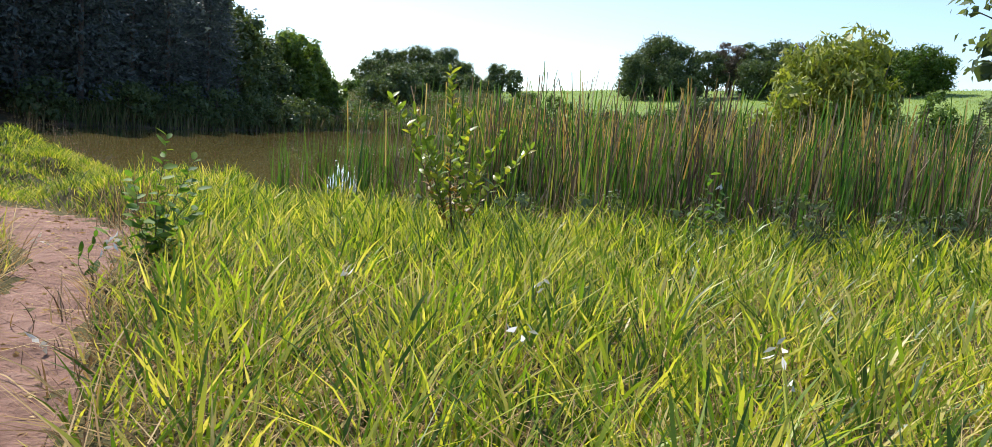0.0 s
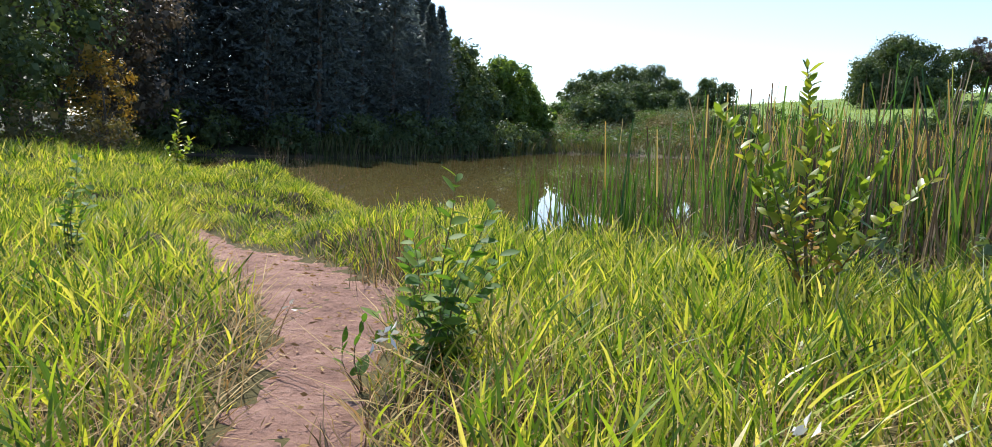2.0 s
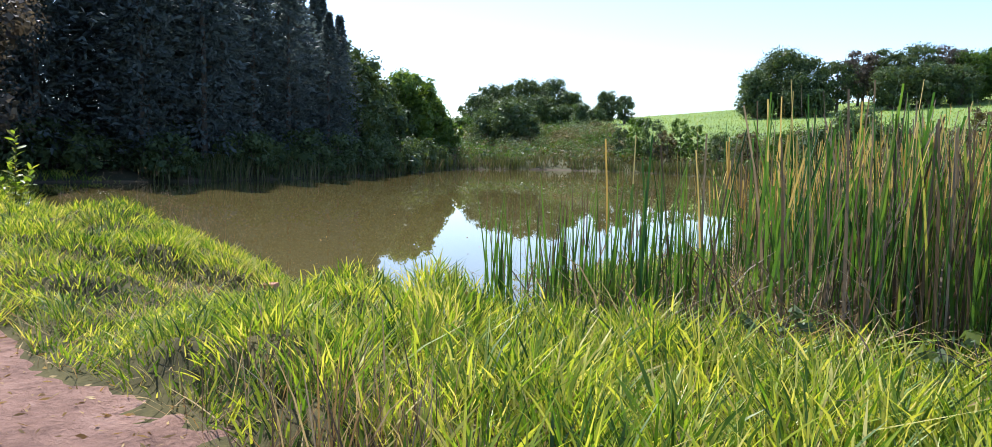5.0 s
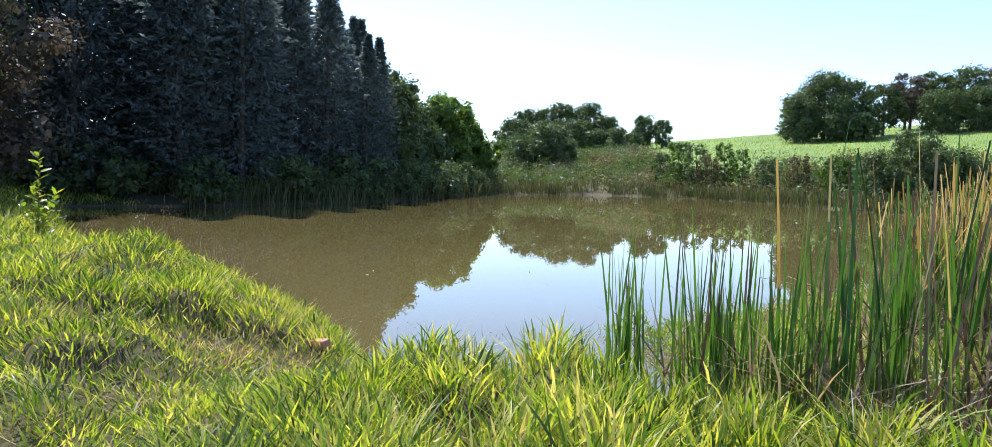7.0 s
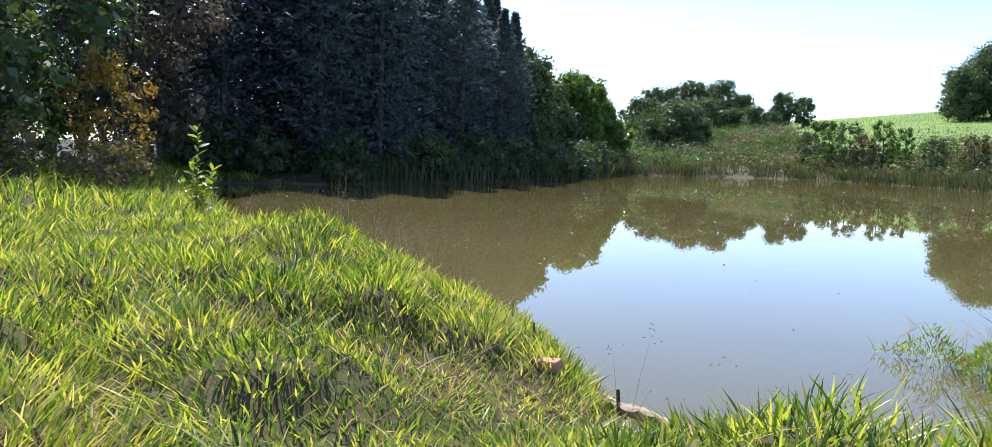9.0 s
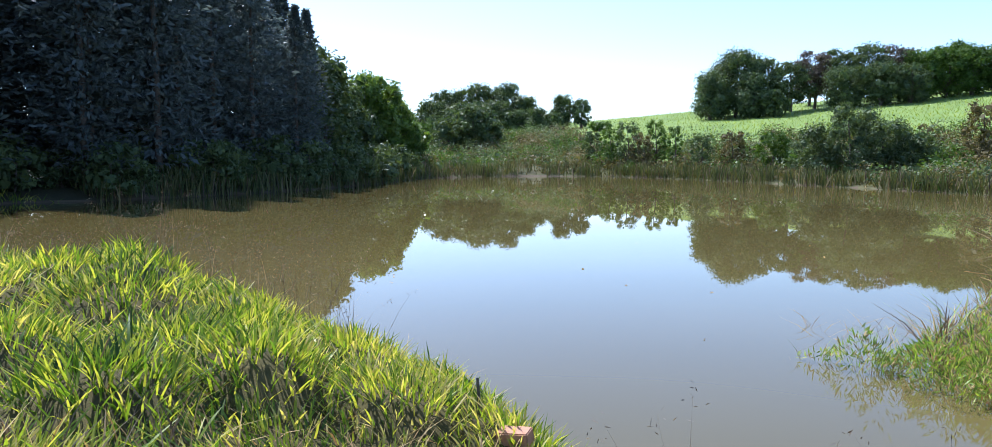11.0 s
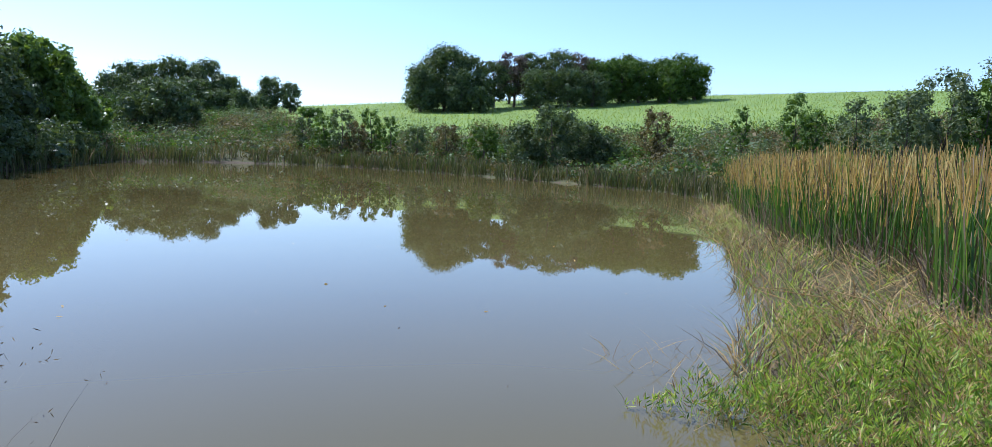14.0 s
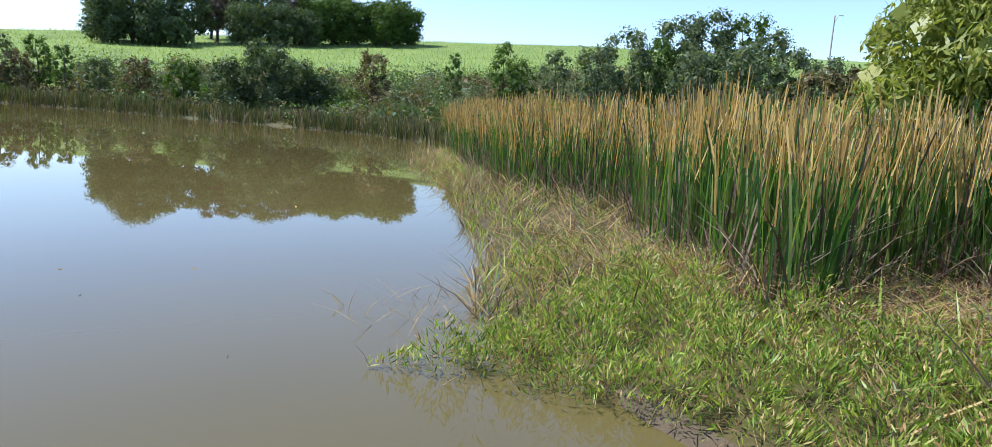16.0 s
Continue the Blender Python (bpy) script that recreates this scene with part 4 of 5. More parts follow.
    # tall bushy trees behind the reeds
    for az, d, top, r, f in ((51.2, 55, 5.5, 2.2, TREE_GREY), (53.2, 57, 6.9, 2.5, TREE_GREY), (55.4, 58, 6.2, 2.2, TREE_MID), (57.2, 60, 7.9, 2.8, TREE_DARK), (59.3, 60, 8.5, 3.0, TREE_DARK), (61.6, 60, 8.2, 2.8, TREE_MID),
                             (63.6, 58, 7.2, 2.4, TREE_GREY), (58.2, 52, 5.6, 1.9, TREE_GREY), (61.2, 51, 6.0, 2.0, TREE_GREY), (65.2, 56, 5.8, 2.0, TREE_GREY), (67.4, 52, 5.4, 1.8, TREE_GREY), (66.6, 47, 4.4, 1.7, SCRUB_LEAF), (68.8, 46, 4.7, 1.8, SCRUB_LEAF), (71.2, 45, 4.9, 1.8, SCRUB_LEAF), (73.5, 46, 5.2, 1.9, TREE_GREY), (76.0, 44, 5.4, 2.0, TREE_MID),
                             (44.2, 66, 5.4, 1.5, TREE_MID), (45.5, 64, 4.2, 1.6, TREE_MID), (48.2, 64, 5.0, 1.6, TREE_GREY), (40.6, 74, 4.4, 1.0, TREE_MID)):
        x, y, z = polar(az, d)
        h = 2.1 + d * math.tan(radians(top)) - z
        place(tree("bank_tree", "slender broadleaf tree behind the reed bed", f, max(h, 2.5), r, 30, 0.2, 24.0, 0.12, 0.09, 0.85, 0.4, lump=(0.16, 0.36), fill=0.12), x, y)["group"] = "bank trees"
    # big dark bush on the shore and its neighbours
    for az, d, top, r, f in ((26.6, 66, 4.1, 3.3, TREE_DARK), (28.6, 68, 2.9, 2.6, TREE_DARK), (24.4, 66, 2.4, 2.4, TREE_DARK), (30.4, 68, 2.0, 2.4, TREE_DARK), (34.4, 72, 3.9, 1.9, SCRUB_LEAF),
                             (9.2, 93, 2.7, 1.9, TREE_MID), (10.4, 90, 3.1, 2.0, TREE_DARK), (12.6, 90, 3.3, 1.7, TREE_MID), (7.6, 96, 2.2, 1.6, TREE_DARK), (14.0, 86, 2.7, 1.4, TREE_MID), (11.6, 88, 2.2, 1.6, SCRUB_LEAF), (16.0, 80, 2.0, 1.5, TREE_DARK), (18.4, 78, 2.3, 1.6, SCRUB_LEAF), (21.2, 74, 2.2, 2.0, TREE_MID)):
        x, y, z = polar(az, d)
        h = 2.1 + d * math.tan(radians(top)) - z
        place(tree("shore_bush", "dark leafy bush on the far bank", f, max(h, 1.8), r, 36, 0.2, 24.0, 0.02, 0.1, 0.85, lump=(0.15, 0.34), fill=0.12), x, y)["group"] = "shore bushes"
    # yellow-green tree among the cattails, and a fine-leaved one
    place(tree("yellow_green_tree", "yellow-green young tree rising out of the cattails", TREE_YELLOW, 4.9, 1.95, 84, 0.19, 95, 0.06, 0.06, 0.9, 0.9, 2, lump=(0.13, 0.28), fill=0.03, slim=0.5), 8.9, 17.1)
    place(tree("feathery_tree", "grey-green feathery tree beside the reeds", TREE_GREY, 6.4, 1.5, 16, 0.2, 16, 0.55, 0.06, 0.5, 0.3), 11.4, 14.4)


def left_wood():
    for x, y, h, r, f, lab, leaf in ((-23.5, 21.5, 12, 4.2, TREE_DARK, "dark leafy tree at the wood's edge", 0.36), (-27, 27, 13, 4.4, TREE_DARK, "dark leafy tree at the wood's edge", 0.4), (-27.8, 34.0, 12, 3.6, TREE_BRONZE, "grey-bronze thin-leaved tree at the wood's edge", 0.4),
                                     (-33, 36, 14, 4.0, TREE_DARK, "dark leafy tree at the wood's edge", 0.42), (-26.5, 17, 13, 4.6, TREE_DARK, "dark leafy tree at the wood's edge", 0.4), (-31, 24, 15, 5, TREE_DARK, "dark leafy tree at the wood's edge", 0.45), (-37.5, 38.5, 13, 4.2, TREE_DARK, "dark leafy tree at the wood's edge", 0.5), (-40, 33, 14, 4.5, TREE_DARK, "dark leafy tree at the wood's edge", 0.5)):
        place(tree("wood_tree", lab, f, h, r, 28, leaf * 0.5, 15, 0.08, 0.2, 0.8), x, y)["group"] = "wood trees"
    place(tree("orange_bush", "orange-leaved bush at the end of the bank", TREE_ORANGE, 4.4, 1.4, 34, 0.14, 50, 0.1, 0.06, 0.9, lump=(0.13, 0.3), fill=0.05), -22.5, 27.0)
    for x, y, h in ((-24, 19, 3.0), (-25.5, 15, 3.0), (-22, 18.5, 2.2), (-28, 22, 3.4), (-27, 12, 3.5), (-20.5, 24.5, 1.8), (-24.5, 29, 2.2), (-21.5, 22.2, 2.2), (-26.5, 32, 2.0), (-24, 25, 2.6)):
        dry = h < 2.5
        place(tree("bank_bush", "dry brownish bush where the bank meets the wood" if dry else "green bush where the bank meets the wood", SCRUB_LEAF if dry else TREE_MID, h * 0.85, 1.3, 18, 0.13, 40, 0.02, 0.04, 0.85, lump=(0.15, 0.34), fill=0.08), x, y)["group"] = "bank bushes"


def scrub():
    """Low mixed bushes between the far shore and the field."""
    models = []
    for f, h, r, lab in ((SCRUB_LEAF, 1.6, 1.4, "dry brownish scrub bush on the far bank"), (SCRUB_LEAF, 1.2, 1.6, "dry brownish scrub bush on the far bank"), (SCRUB_LEAF, 1.4, 1.2, "dry brownish scrub bush on the far bank"), (TREE_MID, 2.0, 1.3, "green scrub bush on the far bank"),
                         (TREE_GREY, 1.7, 1.3, "grey-green scrub bush on the far bank"), (TREE_DARK, 1.8, 1.4, "dark scrub bush on the far bank")):
        models.append(tagged(tree("scrub_bush", lab, f, h, r, 9, 0.22, 11, 0.02, 0.04, 0.8, fill=0.1), "", "bush", "scrub bushes"))
    spots = []
    while len(spots) < 260:
        az, d = rng.uniform(-9, 64), rng.uniform(52, 124)
        x, y = EYE0[0] + d * math.sin(radians(az)), EYE0[1] + d * math.cos(radians(az))
        s = float(shore_distance(np.array([[x, y]]))[0])
        if 0.8 < s and not inside(REED_BED, np.array([[x, y]]))[0] and d < (97 + 3 * math.sin(az / 3.1) if az > 9 else 124):
            spots.append((x, y, rng.uniform(0.4, 1.0) * (0.75 if s < 4 else 1), rng.uniform(0, 360)))
    spread(models, spots)


def scrub_cover():
    """Rank grass and herbs between the bushes."""
    az, d = np.radians(rng.uniform(-9, 75, 36000)), rng.uniform(45, 140, 36000)
    p = np.column_stack([EYE0[0] + d * np.sin(az), EYE0[1] + d * np.cos(az)])
    p = p[(shore_distance(p) > 0.3) & ~inside(REED_BED, p) & (d < np.interp(np.degrees(az), [4, 10], [150, 98]))]
    h = (0.7 + 0.35 * wobble(p, 3.0)) * rng.uniform(0.6, 1.3, len(p))
    v, f = blades(on_land(p, -0.05), h, rng.uniform(0.06, 0.16, len(p)), rng.uniform(0.05, 0.6, len(p)), rng.uniform(0.1, 0.6, len(p)), 2)
    tagged(new("scrub_grass", sheet("scrub_grass", v, f, SCRUB_LEAF)), "rank brownish grass and herbs on the far bank", "scrub grass", kind="stuff")


def thicket():
    """Unbroken low growth of the far bank: leafy humps of uneven height between the bushes."""
    for name, label, mat, n, seed, tall in (("thicket", "tangled olive and brown low scrub on the far bank", SCRUB_LEAF, 620, 1.0, 1.25), ("green_thicket", "low olive-green thicket on the far bank", TREE_GREY, 400, 4.0, 1.35), ("dark_thicket", "low dark green brush on the far bank", TREE_MID, 300, 7.0, 1.4)):
        az, d = rng.uniform(-8, 62, n * 3), rng.uniform(50, 150, n * 3)
        p = np.column_stack([EYE0[0] + d * np.sin(np.radians(az)), EYE0[1] + d * np.cos(np.radians(az))])
        s = shore_distance(p)
        ok = (s > 1.0) & ~inside(REED_BED, p) & (d < np.interp(az, [4, 9], [150, 99])) & (wobble(p, 6.0, seed) > -0.35)
        p, s, d = p[ok][:n], s[ok][:n], d[ok][:n]
        r = rng.uniform(0.45, 1.15, len(p)) * tall * np.interp(s, [1, 5], [0.7, 1.0]) * np.interp(d, [60, 130], [0.9, 1.5])
        humps = [(x, y, z + q * 0.35, q, q * rng.uniform(0.6, 1.1)) for (x, y, z), q in zip(on_land(p), r)]
        v, f = crown_leaves(humps, 7.5, 0.26, 0.0, 0.05)
        tagged(new(name, sheet(name, v, f, mat)), label, "scrub", kind="stuff")


def crop():
    """Rows of young crop on the hill."""
    pts = []
    for row in np.arange(97, 204, 1.9):
        az = np.radians(np.arange(4, 66, 0.42 * 105 / row))
        az = az + rng.normal(0, 0.0012, len(az))
        d = row + 6 * np.sin(az * 2.0) + rng.normal(0, 0.12, len(az))
        ok = d > np.interp(np.degrees(az), [4, 10], [150, 96])
        az, d = az[ok], d[ok]
        pts.append(np.column_stack([EYE0[0] + d * np.sin(az), EYE0[1] + d * np.cos(az)]))
    p = np.concatenate(pts)
    p = np.repeat(p, 2, 0) + rng.normal(0, 0.15, (len(p) * 2, 2))
    v, f = blades(on_land(p, -0.05), rng.uniform(0.3, 0.6, len(p)), rng.uniform(0.08, 0.17, len(p)), rng.uniform(0.1, 0.7, len(p)), rng.uniform(0.1, 0.6, len(p)), 2)
    tagged(new("field_crop", sheet("field_crop", v, f, CROP)), "rows of young green crop covering the hill", "crop", kind="stuff")


meadow()
far_bank_grass()
thatch()
seed_grass()
reeds()
weed_mat()
far_reeds()
forest()
undergrowth()
far_trees()
left_wood()
scrub()
scrub_cover()
thicket()
crop()

# ---------------------------------------------------------------- saplings, each leaf a piece of its own


def leaf_mesh(name, length, width, mat, curl=0.25):
    """One broad leaf, creased at the midrib and curving down towards its tip."""
    st = [(0.0, 0.03), (0.18, 0.34), (0.45, 0.5), (0.72, 0.4), (0.9, 0.18), (1.0, 0.01)]
    v, f = [], []
    for t, w in st:
        z = -curl * length * t * t
        v += [(-w * width, t * length, z + 0.18 * w * width), (0, t * length, z), (w * width, t * length, z + 0.18 * w * width)]
    for k in range(len(st) - 1):
        for c in (0, 1):
            f.append((3 * k + c, 3 * k + c + 1, 3 * k + c + 4, 3 * k + c + 3))
    return sheet(name, v, f, mat, smooth=True)


def sapling(name, label, x, y, stems, mat, leaf_len, leaf_wid, every, bare=0.2, tilt=35.0, low=None):
    """A young plant. stems: (dx, dy, height, thickness) from one root; leaves alternate up each stem."""
    root = new(name)
    root.location = (x, y, land_z(x, y))
    shapes = [leaf_mesh("leaf", leaf_len * k, leaf_wid * k, mat, c) for k, c in ((1.0, 0.2), (0.8, 0.35), (1.15, 0.1))]
    rusty = [leaf_mesh("leaf", leaf_len * k, leaf_wid * k, low, 0.3) for k in (0.8, 0.65)] if low else []
    n = 0
    for dx, dy, h, thick in stems:
        u = np.linspace(0, 1, 7)
        way = np.column_stack([dx * u ** 1.4 + 0.02 * np.sin(u * 7 + h), dy * u ** 1.4 + 0.02 * np.cos(u * 6 + h), h * u - 0.03])
        part("stem", sheet("stem", *limb(way, thick * (1.1 - 0.85 * u), 6), TWIG, smooth=True), root)
        count = max(int(h * (1 - bare) / every), 3)
        for k in range(count):
            q = bare + (1 - bare) * (k + 0.7) / count
            p = [float(np.interp(q, u, way[:, c])) for c in range(3)]
            side = k * 137.5 + rng.uniform(-25, 25)
            up = tilt + 35 * q + rng.uniform(-22, 22)
            big = (1.1 - 0.35 * q) * rng.uniform(0.75, 1.15)
            m = Matrix.Translation(p) @ Euler((0, 0, radians(side))).to_matrix().to_4x4() @ Euler((radians(up), radians(rng.uniform(-35, 35)), 0)).to_matrix().to_4x4() @ Matrix.Diagonal((big, big, big, 1))
            part("leaf", rusty[n % 2] if low and q < 0.52 and n % 3 else shapes[n % 3], root, "", m)
            n += 1
    return tagged(root, label, "sapling")


sapling("sapling", "leafy green sapling with two slender stems beside the path", -2.17, 5.55, [(0.02, 0.05, 1.12, 0.007), (0.2, 0.1, 0.95, 0.006), (-0.25, 0.05, 0.7, 0.005), (0.1, -0.2, 0.65, 0.005), (-0.12, -0.22, 0.82, 0.005), (0.3, -0.1, 0.75, 0.005), (-0.35, -0.15, 0.4, 0.005), (0.02, -0.3, 0.42, 0.005), (0.22, 0.25, 0.6, 0.005)], BROAD, 0.13, 0.066, 0.027, 0.12, 2.0)
sapling("sapling", "young yellow-green tree with reddish lower leaves before the cattails", 0.05, 7.7,
        [(-0.15, 0.05, 1.95, 0.016), (-0.5, 0.0, 1.5, 0.010), (0.45, 0.05, 1.35, 0.010), (0.1, 0.3, 1.55, 0.009), (-0.75, 0.1, 1.62, 0.008), (0.75, -0.05, 1.2, 0.008), (-0.3, -0.25, 1.15, 0.008), (0.25, -0.3, 1.0, 0.008)], BROAD_YELLOW, 0.15, 0.068, 0.021, 0.3, 30, RUSTY)
sapling("sapling", "pointed green sapling on the bank against the dark forest", -16.3, 23.0, [(0.0, 0.0, 2.1, 0.014), (0.35, 0.1, 1.2, 0.009), (-0.3, 0.15, 1.35, 0.009), (0.6, -0.2, 0.95, 0.008), (-0.55, -0.1, 1.0, 0.008), (0.1, 0.4, 1.1, 0.008)], BROAD_YELLOW, 0.28, 0.11, 0.055, 0.08, 20)
sapling("sapling", "slim dark sapling in the long grass", -5.8, 7.05, [(0.03, 0.0, 1.02, 0.006), (0.12, 0.1, 0.8, 0.005), (-0.1, 0.05, 0.75, 0.005), (0.0, -0.12, 0.65, 0.005)], BROAD, 0.10, 0.055, 0.026, 0.1, 5.0)
sapling("sapling", "leafy sapling standing in the meadow before the reeds", 2.75, 7.7, [(0.0, 0.0, 1.02, 0.007), (0.22, 0.05, 0.8, 0.006), (-0.2, 0.1, 0.62, 0.006), (0.1, -0.2, 0.6, 0.005)], BROAD, 0.12, 0.06, 0.04, 0.15, 5.0)
sapling("seedling", "small pale-leaved seedling in the grass", 1.55, 3.15, [(0.0, 0.02, 0.5, 0.005), (0.1, 0.05, 0.36, 0.004)], BROAD_YELLOW, 0.085, 0.045, 0.06, 0.4)
sapling("seedling", "small leafy seedling by the path's edge", -2.55, 5.35, [(0.0, 0.02, 0.42, 0.005), (0.12, -0.08, 0.34, 0.004), (-0.12, 0.02, 0.3, 0.004)], BROAD, 0.11, 0.055, 0.05, 0.3)
sapling("seedling", "small leafy seedling in the long grass", -4.75, 5.6, [(0.0, 0.02, 0.55, 0.005), (0.08, 0.05, 0.36, 0.004)], BROAD, 0.09, 0.05, 0.06, 0.3)

WHITE_LEAF = leaf_material("pale_dry_leaf", [(0.0, (0.45, 0.42, 0.36)), (1.0, (0.72, 0.70, 0.64))], 0.5, 0.2, 2.0, (1, 1, 0.95))


def pale_leaves():
    """Bleached dead leaves caught on plants and lying in the grass."""
    spots = [(-2.3, 5.15, 0.36), (-2.45, 5.3, 0.3), (1.55, 3.1, 0.45), (1.62, 3.2, 0.25), (2.85, 7.6, 0.85), (-4.1, 5.6, 0.18), (-2.1, 3.9, 0.06), (-3.6, 6.6, 0.05), (0.6, 4.2, 0.4), (0.4, 3.2, 0.42), (-0.6, 4.4, 0.4), (-3.0, 7.9, 0.07)]
    for x, y, up in spots:
        pts = np.array([[x, y, land_z(x, y) + up]]) + rng.normal(0, 0.03, (5, 3)) * [1, 1, 0.5]
        v, f = leaves(pts, random_dirs(5, 0.2), rng.uniform(0.05, 0.09, 5), rng.uniform(0.02, 0.035, 5), 0.3)
        me = sheet("pale_leaves", v - np.array([x, y, land_z(x, y) + up]), f, WHITE_LEAF)
        tagged(new("pale_leaves", me), "bleached dead leaves caught in the grass", "dead leaf", "pale leaves").location = (x, y, land_z(x, y) + up)


def reed_front_weeds():
    """Bushy small-leaved weeds along the front of the cattails."""
    for x, y, h, r in ((0.9, 8.9, 0.9, 0.5), (1.9, 8.7, 1.0, 0.55), (3.1, 8.6, 0.9, 0.6), (0.2, 9.9, 0.8, 0.5), (4.4, 8.7, 1.1, 0.6), (-0.6, 11.0, 0.7, 0.45), (5.8, 8.9, 1.0, 0.6), (7.2, 9.2, 1.2, 0.7)):
        place(tree("weed_bush", "bushy small-leaved weed at the foot of the cattails", TREE_GREY, h * 0.78, r, 12, 0.05, 190, 0.02, 0.012, 0.9, 0.1, 3, lump=(0.14, 0.32)), x, y)["group"] = "weed bushes"


def brick_and_stump():
    x, y = -6.2, 14.6
    bm = bmesh.new()
    bmesh.ops.create_cube(bm, size=1.0)
    bmesh.ops.scale(bm, vec=(0.21, 0.11, 0.09), verts=bm.verts)
    bmesh.ops.bevel(bm, geom=list(bm.edges), offset=0.007, segments=2, affect="EDGES")
    me = bpy.data.meshes.new("brick")
    bm.to_mesh(me)
    bm.free()
    me.materials.append(CLAY)
    tagged(new("brick", me), "worn red clay brick lying at the water's edge", "brick").matrix_basis = pose(x, y, land_z(x, y) + 0.05, 8, -6, -25)
    for px, py, h, r, lab in ((-5.65, 14.72, 0.26, 0.018, "short dark wooden stake at the water's edge"), (-6.44, 15.0, 0.24, 0.012, "thin dark stick standing at the bank's edge")):
        z = max(land_z(px, py), -0.1)
        v, f = limb([(0, 0, -0.2), (0.01, 0.01, h * 0.5), (0.0, 0.02, h)], [r, r, r * 0.85], 8)
        ob = tagged(new("stake", sheet("stake", v, f, BARK, smooth=True)), lab, "stake")
        ob.location = (px, py, z)


def kerb_beam():
    """A half-sunk length of weathered concrete edging along the water."""
    a, b = np.array([-6.05, 15.08]), np.array([-4.95, 14.38])
    mid, turn = (a + b) / 2, math.degrees(math.atan2(*(b - a)[::-1]))
    bm = bmesh.new()
    bmesh.ops.create_grid(bm, x_segments=22, y_segments=3, size=0.5)
    bmesh.ops.scale(bm, vec=(float(np.linalg.norm(b - a)), 0.11, 1.0), verts=bm.verts)
    low = bmesh.ops.extrude_face_region(bm, geom=list(bm.faces))
    bmesh.ops.translate(bm, vec=(0, 0, -0.3), verts=[q for q in low["geom"] if isinstance(q, bmesh.types.BMVert)])
    for q in bm.verts:
        q.co.y += 0.012 * math.sin(q.co.x * 9) + 0.006 * math.sin(q.co.x * 31)
        q.co.z += 0.010 * math.sin(q.co.x * 14 + q.co.y * 20) - (0.02 if abs(q.co.y) > 0.045 and q.co.z > -0.1 else 0)
    bmesh.ops.recalc_face_normals(bm, faces=bm.faces)
    me = bpy.data.meshes.new("kerb_beam")
    bm.to_mesh(me)
    bm.free()
    me.materials.append(TAN_CONCRETE)
    tagged(new("kerb_beam", me), "weathered tan concrete edging half sunk at the water's edge", "kerb").matrix_basis = pose(mid[0], mid[1], 0.07, 2, 1, turn)


def utility_pole():
    x, y, z = polar(67.6, 95)
    root = new("utility_pole")
    root.location = (x, y, z)
    top = 2.1 + 95 * math.tan(radians(7.9)) - z
    part("pole", sheet("pole", *limb([(0, 0, -0.3), (0.05, 0, top / 2), (0.1, 0, top)], [0.13, 0.11, 0.09], 8), CONCRETE, smooth=True), root)
    part("lamp_arm", sheet("lamp_arm", *limb([(0.1, 0, top - 0.8), (0.8, -0.2, top + 0.1), (1.5, -0.4, top + 0.15)], [0.04, 0.04, 0.07], 6), CONCRETE), root)
    tagged(root, "weathered concrete utility pole on the hill", "utility pole")


def floating_bits():
    """Dead leaves and twigs afloat on the pond."""
    p = scattered(-9, 3, 15.5, 30, 0.16)
    p = p[shore_distance(p) < -0.8]
    d = random_dirs(len(p))
    d[:, 2] *= 0.05
    v, f = leaves(np.column_stack([p, np.full(len(p), 0.006)]), unit(d), rng.uniform(0.02, 0.09, len(p)), rng.uniform(0.01, 0.03, len(p)), 0.1)
    tagged(new("floating_debris", sheet("floating_debris", v, f, DRY)), "small dead leaves afloat on the pond", "debris", kind="stuff")


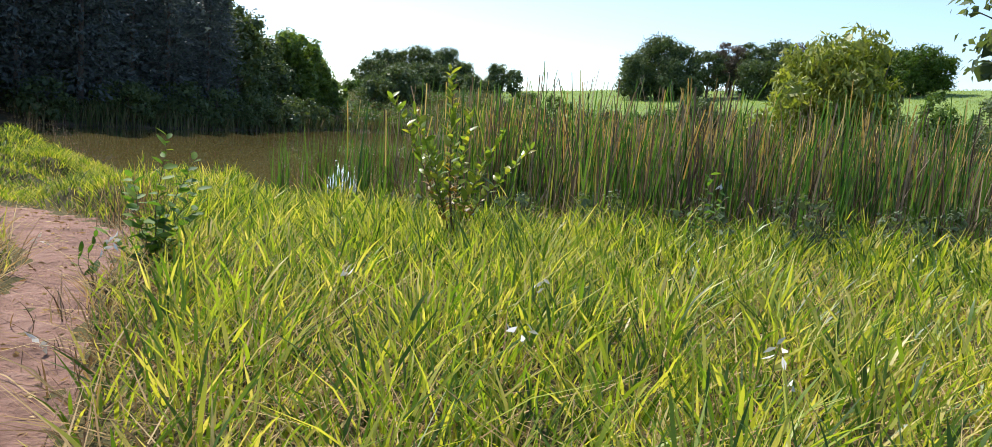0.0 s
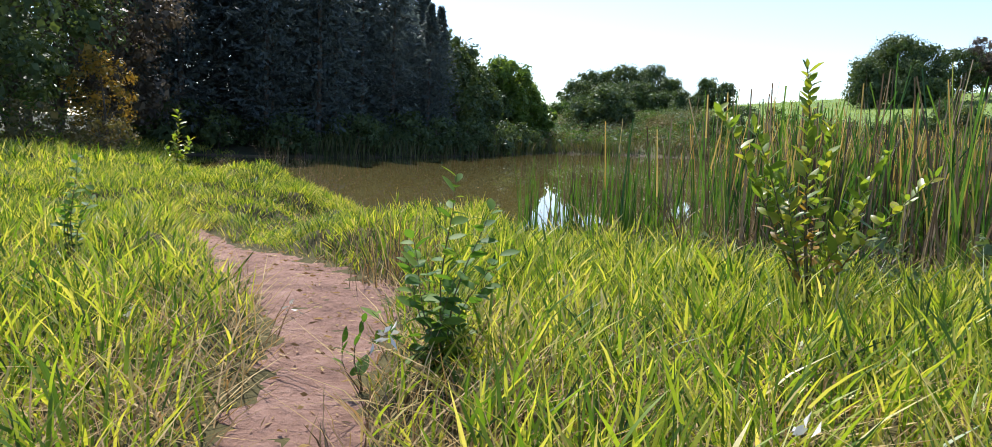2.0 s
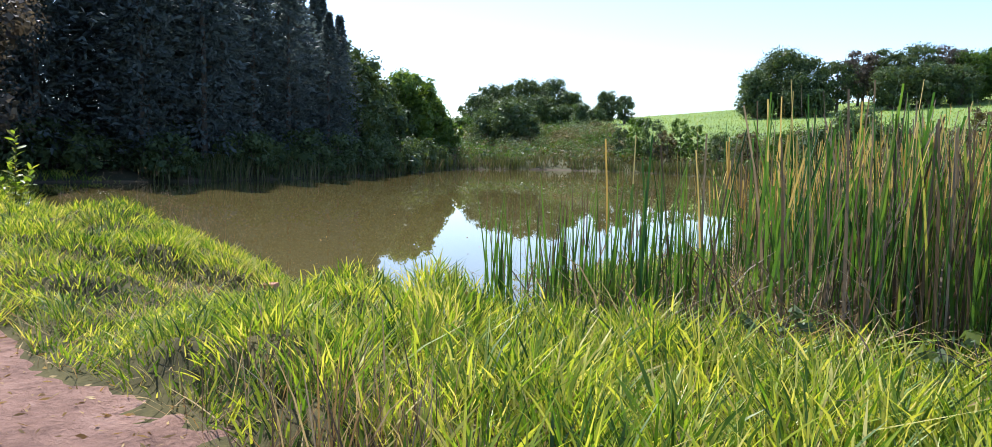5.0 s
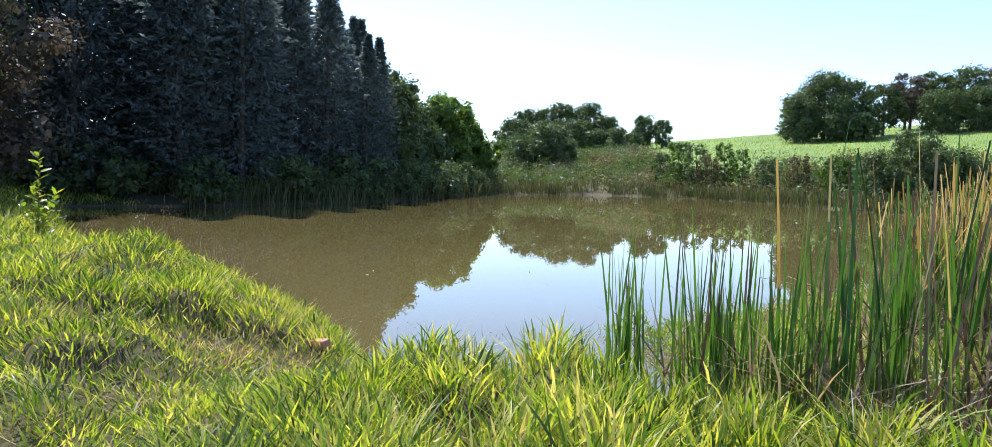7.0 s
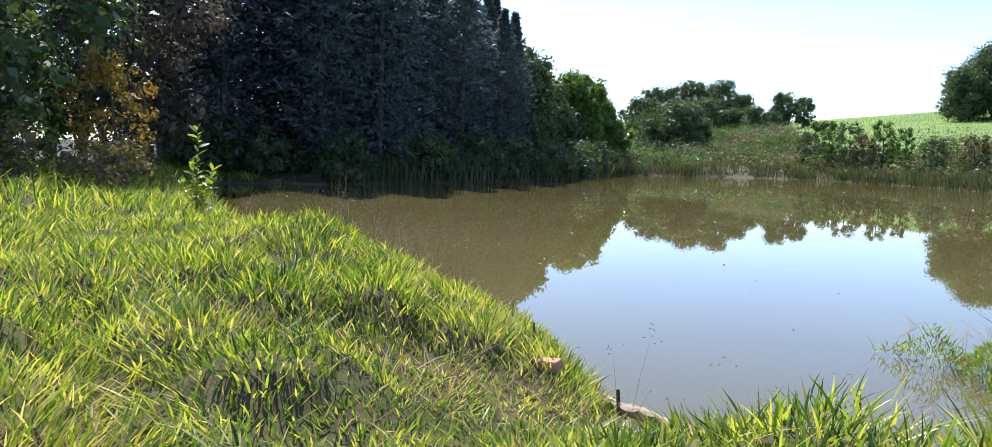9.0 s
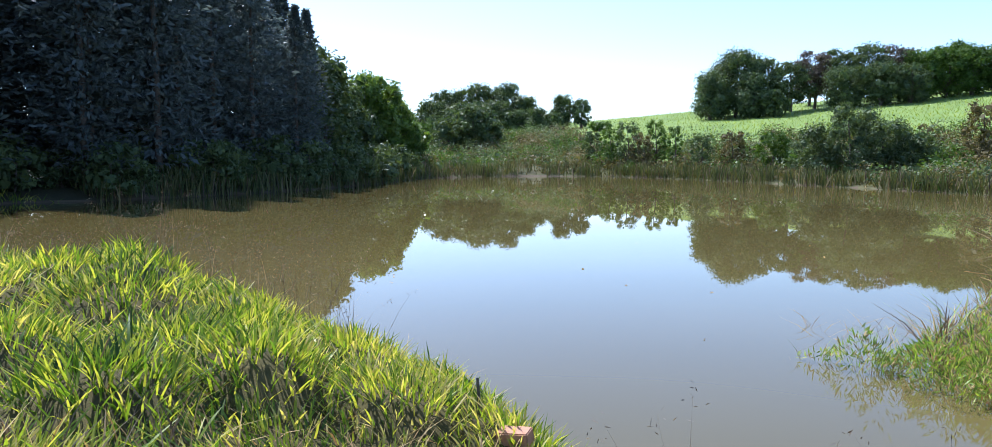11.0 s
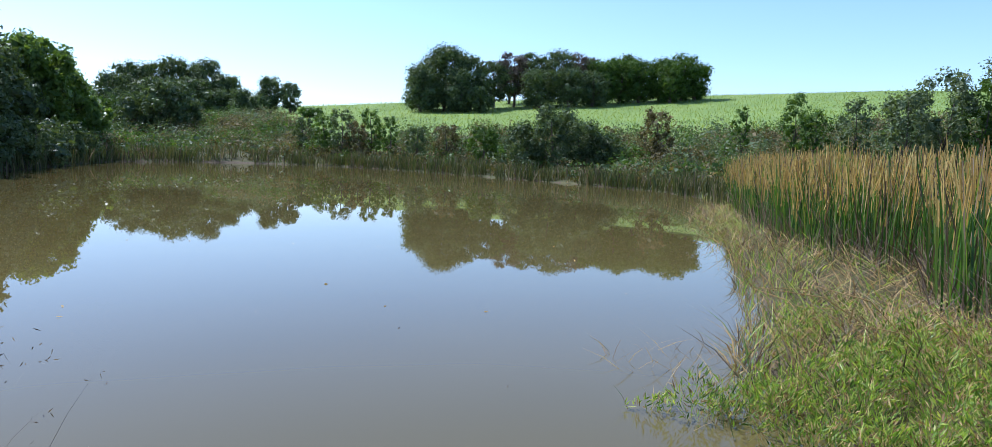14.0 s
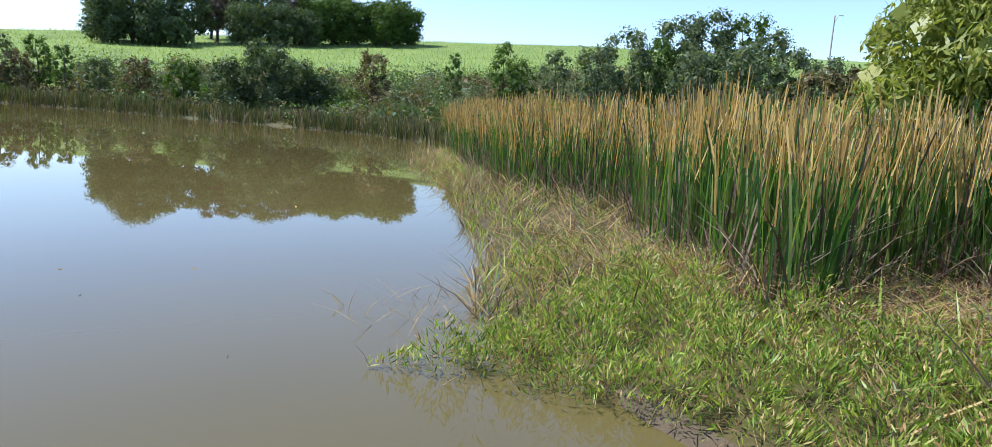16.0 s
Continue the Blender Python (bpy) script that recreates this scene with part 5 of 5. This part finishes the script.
def dry_tuft(x, y, n, h, r):
    base = on_land(np.array([x, y]) + rng.normal(0, r, (n, 2)), -0.02)
    v, f = blades(base - [x, y, 0], h * rng.uniform(0.5, 1.1, n), rng.uniform(0.006, 0.012, n), np.abs(rng.normal(0.15, 0.15, n)), rng.uniform(0, 0.4, n), 3)
    ob = tagged(new("dry_tuft", sheet("dry_tuft", v, f, [DEAD_REED, DRY], np.repeat((rng.random(n) < 0.35).astype(int), 3))), "brown dried-out tuft among the green grass", "dead grass", "dry tufts", "stuff")
    ob.location = (x, y, 0)


for tx, ty, tn, th_, tr in ((-3.36, 8.15, 120, 0.7, 0.2), (-3.0, 8.4, 70, 0.55, 0.2), (-1.9, 5.0, 90, 0.3, 0.22), (-2.05, 4.6, 80, 0.28, 0.2), (-4.0, 9.1, 60, 0.5, 0.2), (-7.9, 13.2, 80, 0.4, 0.3), (-1.5, 3.9, 90, 0.26, 0.25)):
    dry_tuft(tx, ty, tn, th_, tr)
pale_leaves()
reed_front_weeds()
brick_and_stump()
kerb_beam()
utility_pole()
floating_bits()


def fallen_stalks():
    """Long dead cattail stalks keeled over at the foot of the bed."""
    for x, y, turn, length, up in ((0.6, 18.2, 150, 1.5, 0.5), (1.3, 18.7, 165, 1.3, 0.3), (0.1, 17.4, 120, 1.1, 0.75), (-0.2, 16.9, 140, 0.9, 0.6), (0.9, 17.6, 200, 1.0, 0.25), (2.2, 20.2, 175, 1.4, 0.3), (-0.1, 15.6, 215, 0.9, 0.2), (0.3, 18.9, 100, 1.0, 0.55)):
        c, s_ = math.cos(radians(turn)), math.sin(radians(turn))
        v, f = limb([(0, 0, -0.03), (c * length * 0.5, s_ * length * 0.5, up * length * 0.6), (c * length, s_ * length, up * length * 0.7)], [0.009, 0.008, 0.004], 5)
        ob = tagged(new("fallen_stalk", sheet("fallen_stalk", v, f, DRY, smooth=True)), "dead cattail stalk keeled over at the water's edge", "stalk", "fallen stalks")
        ob.location = (x, y, max(land_z(x, y), 0.0))


fallen_stalks()
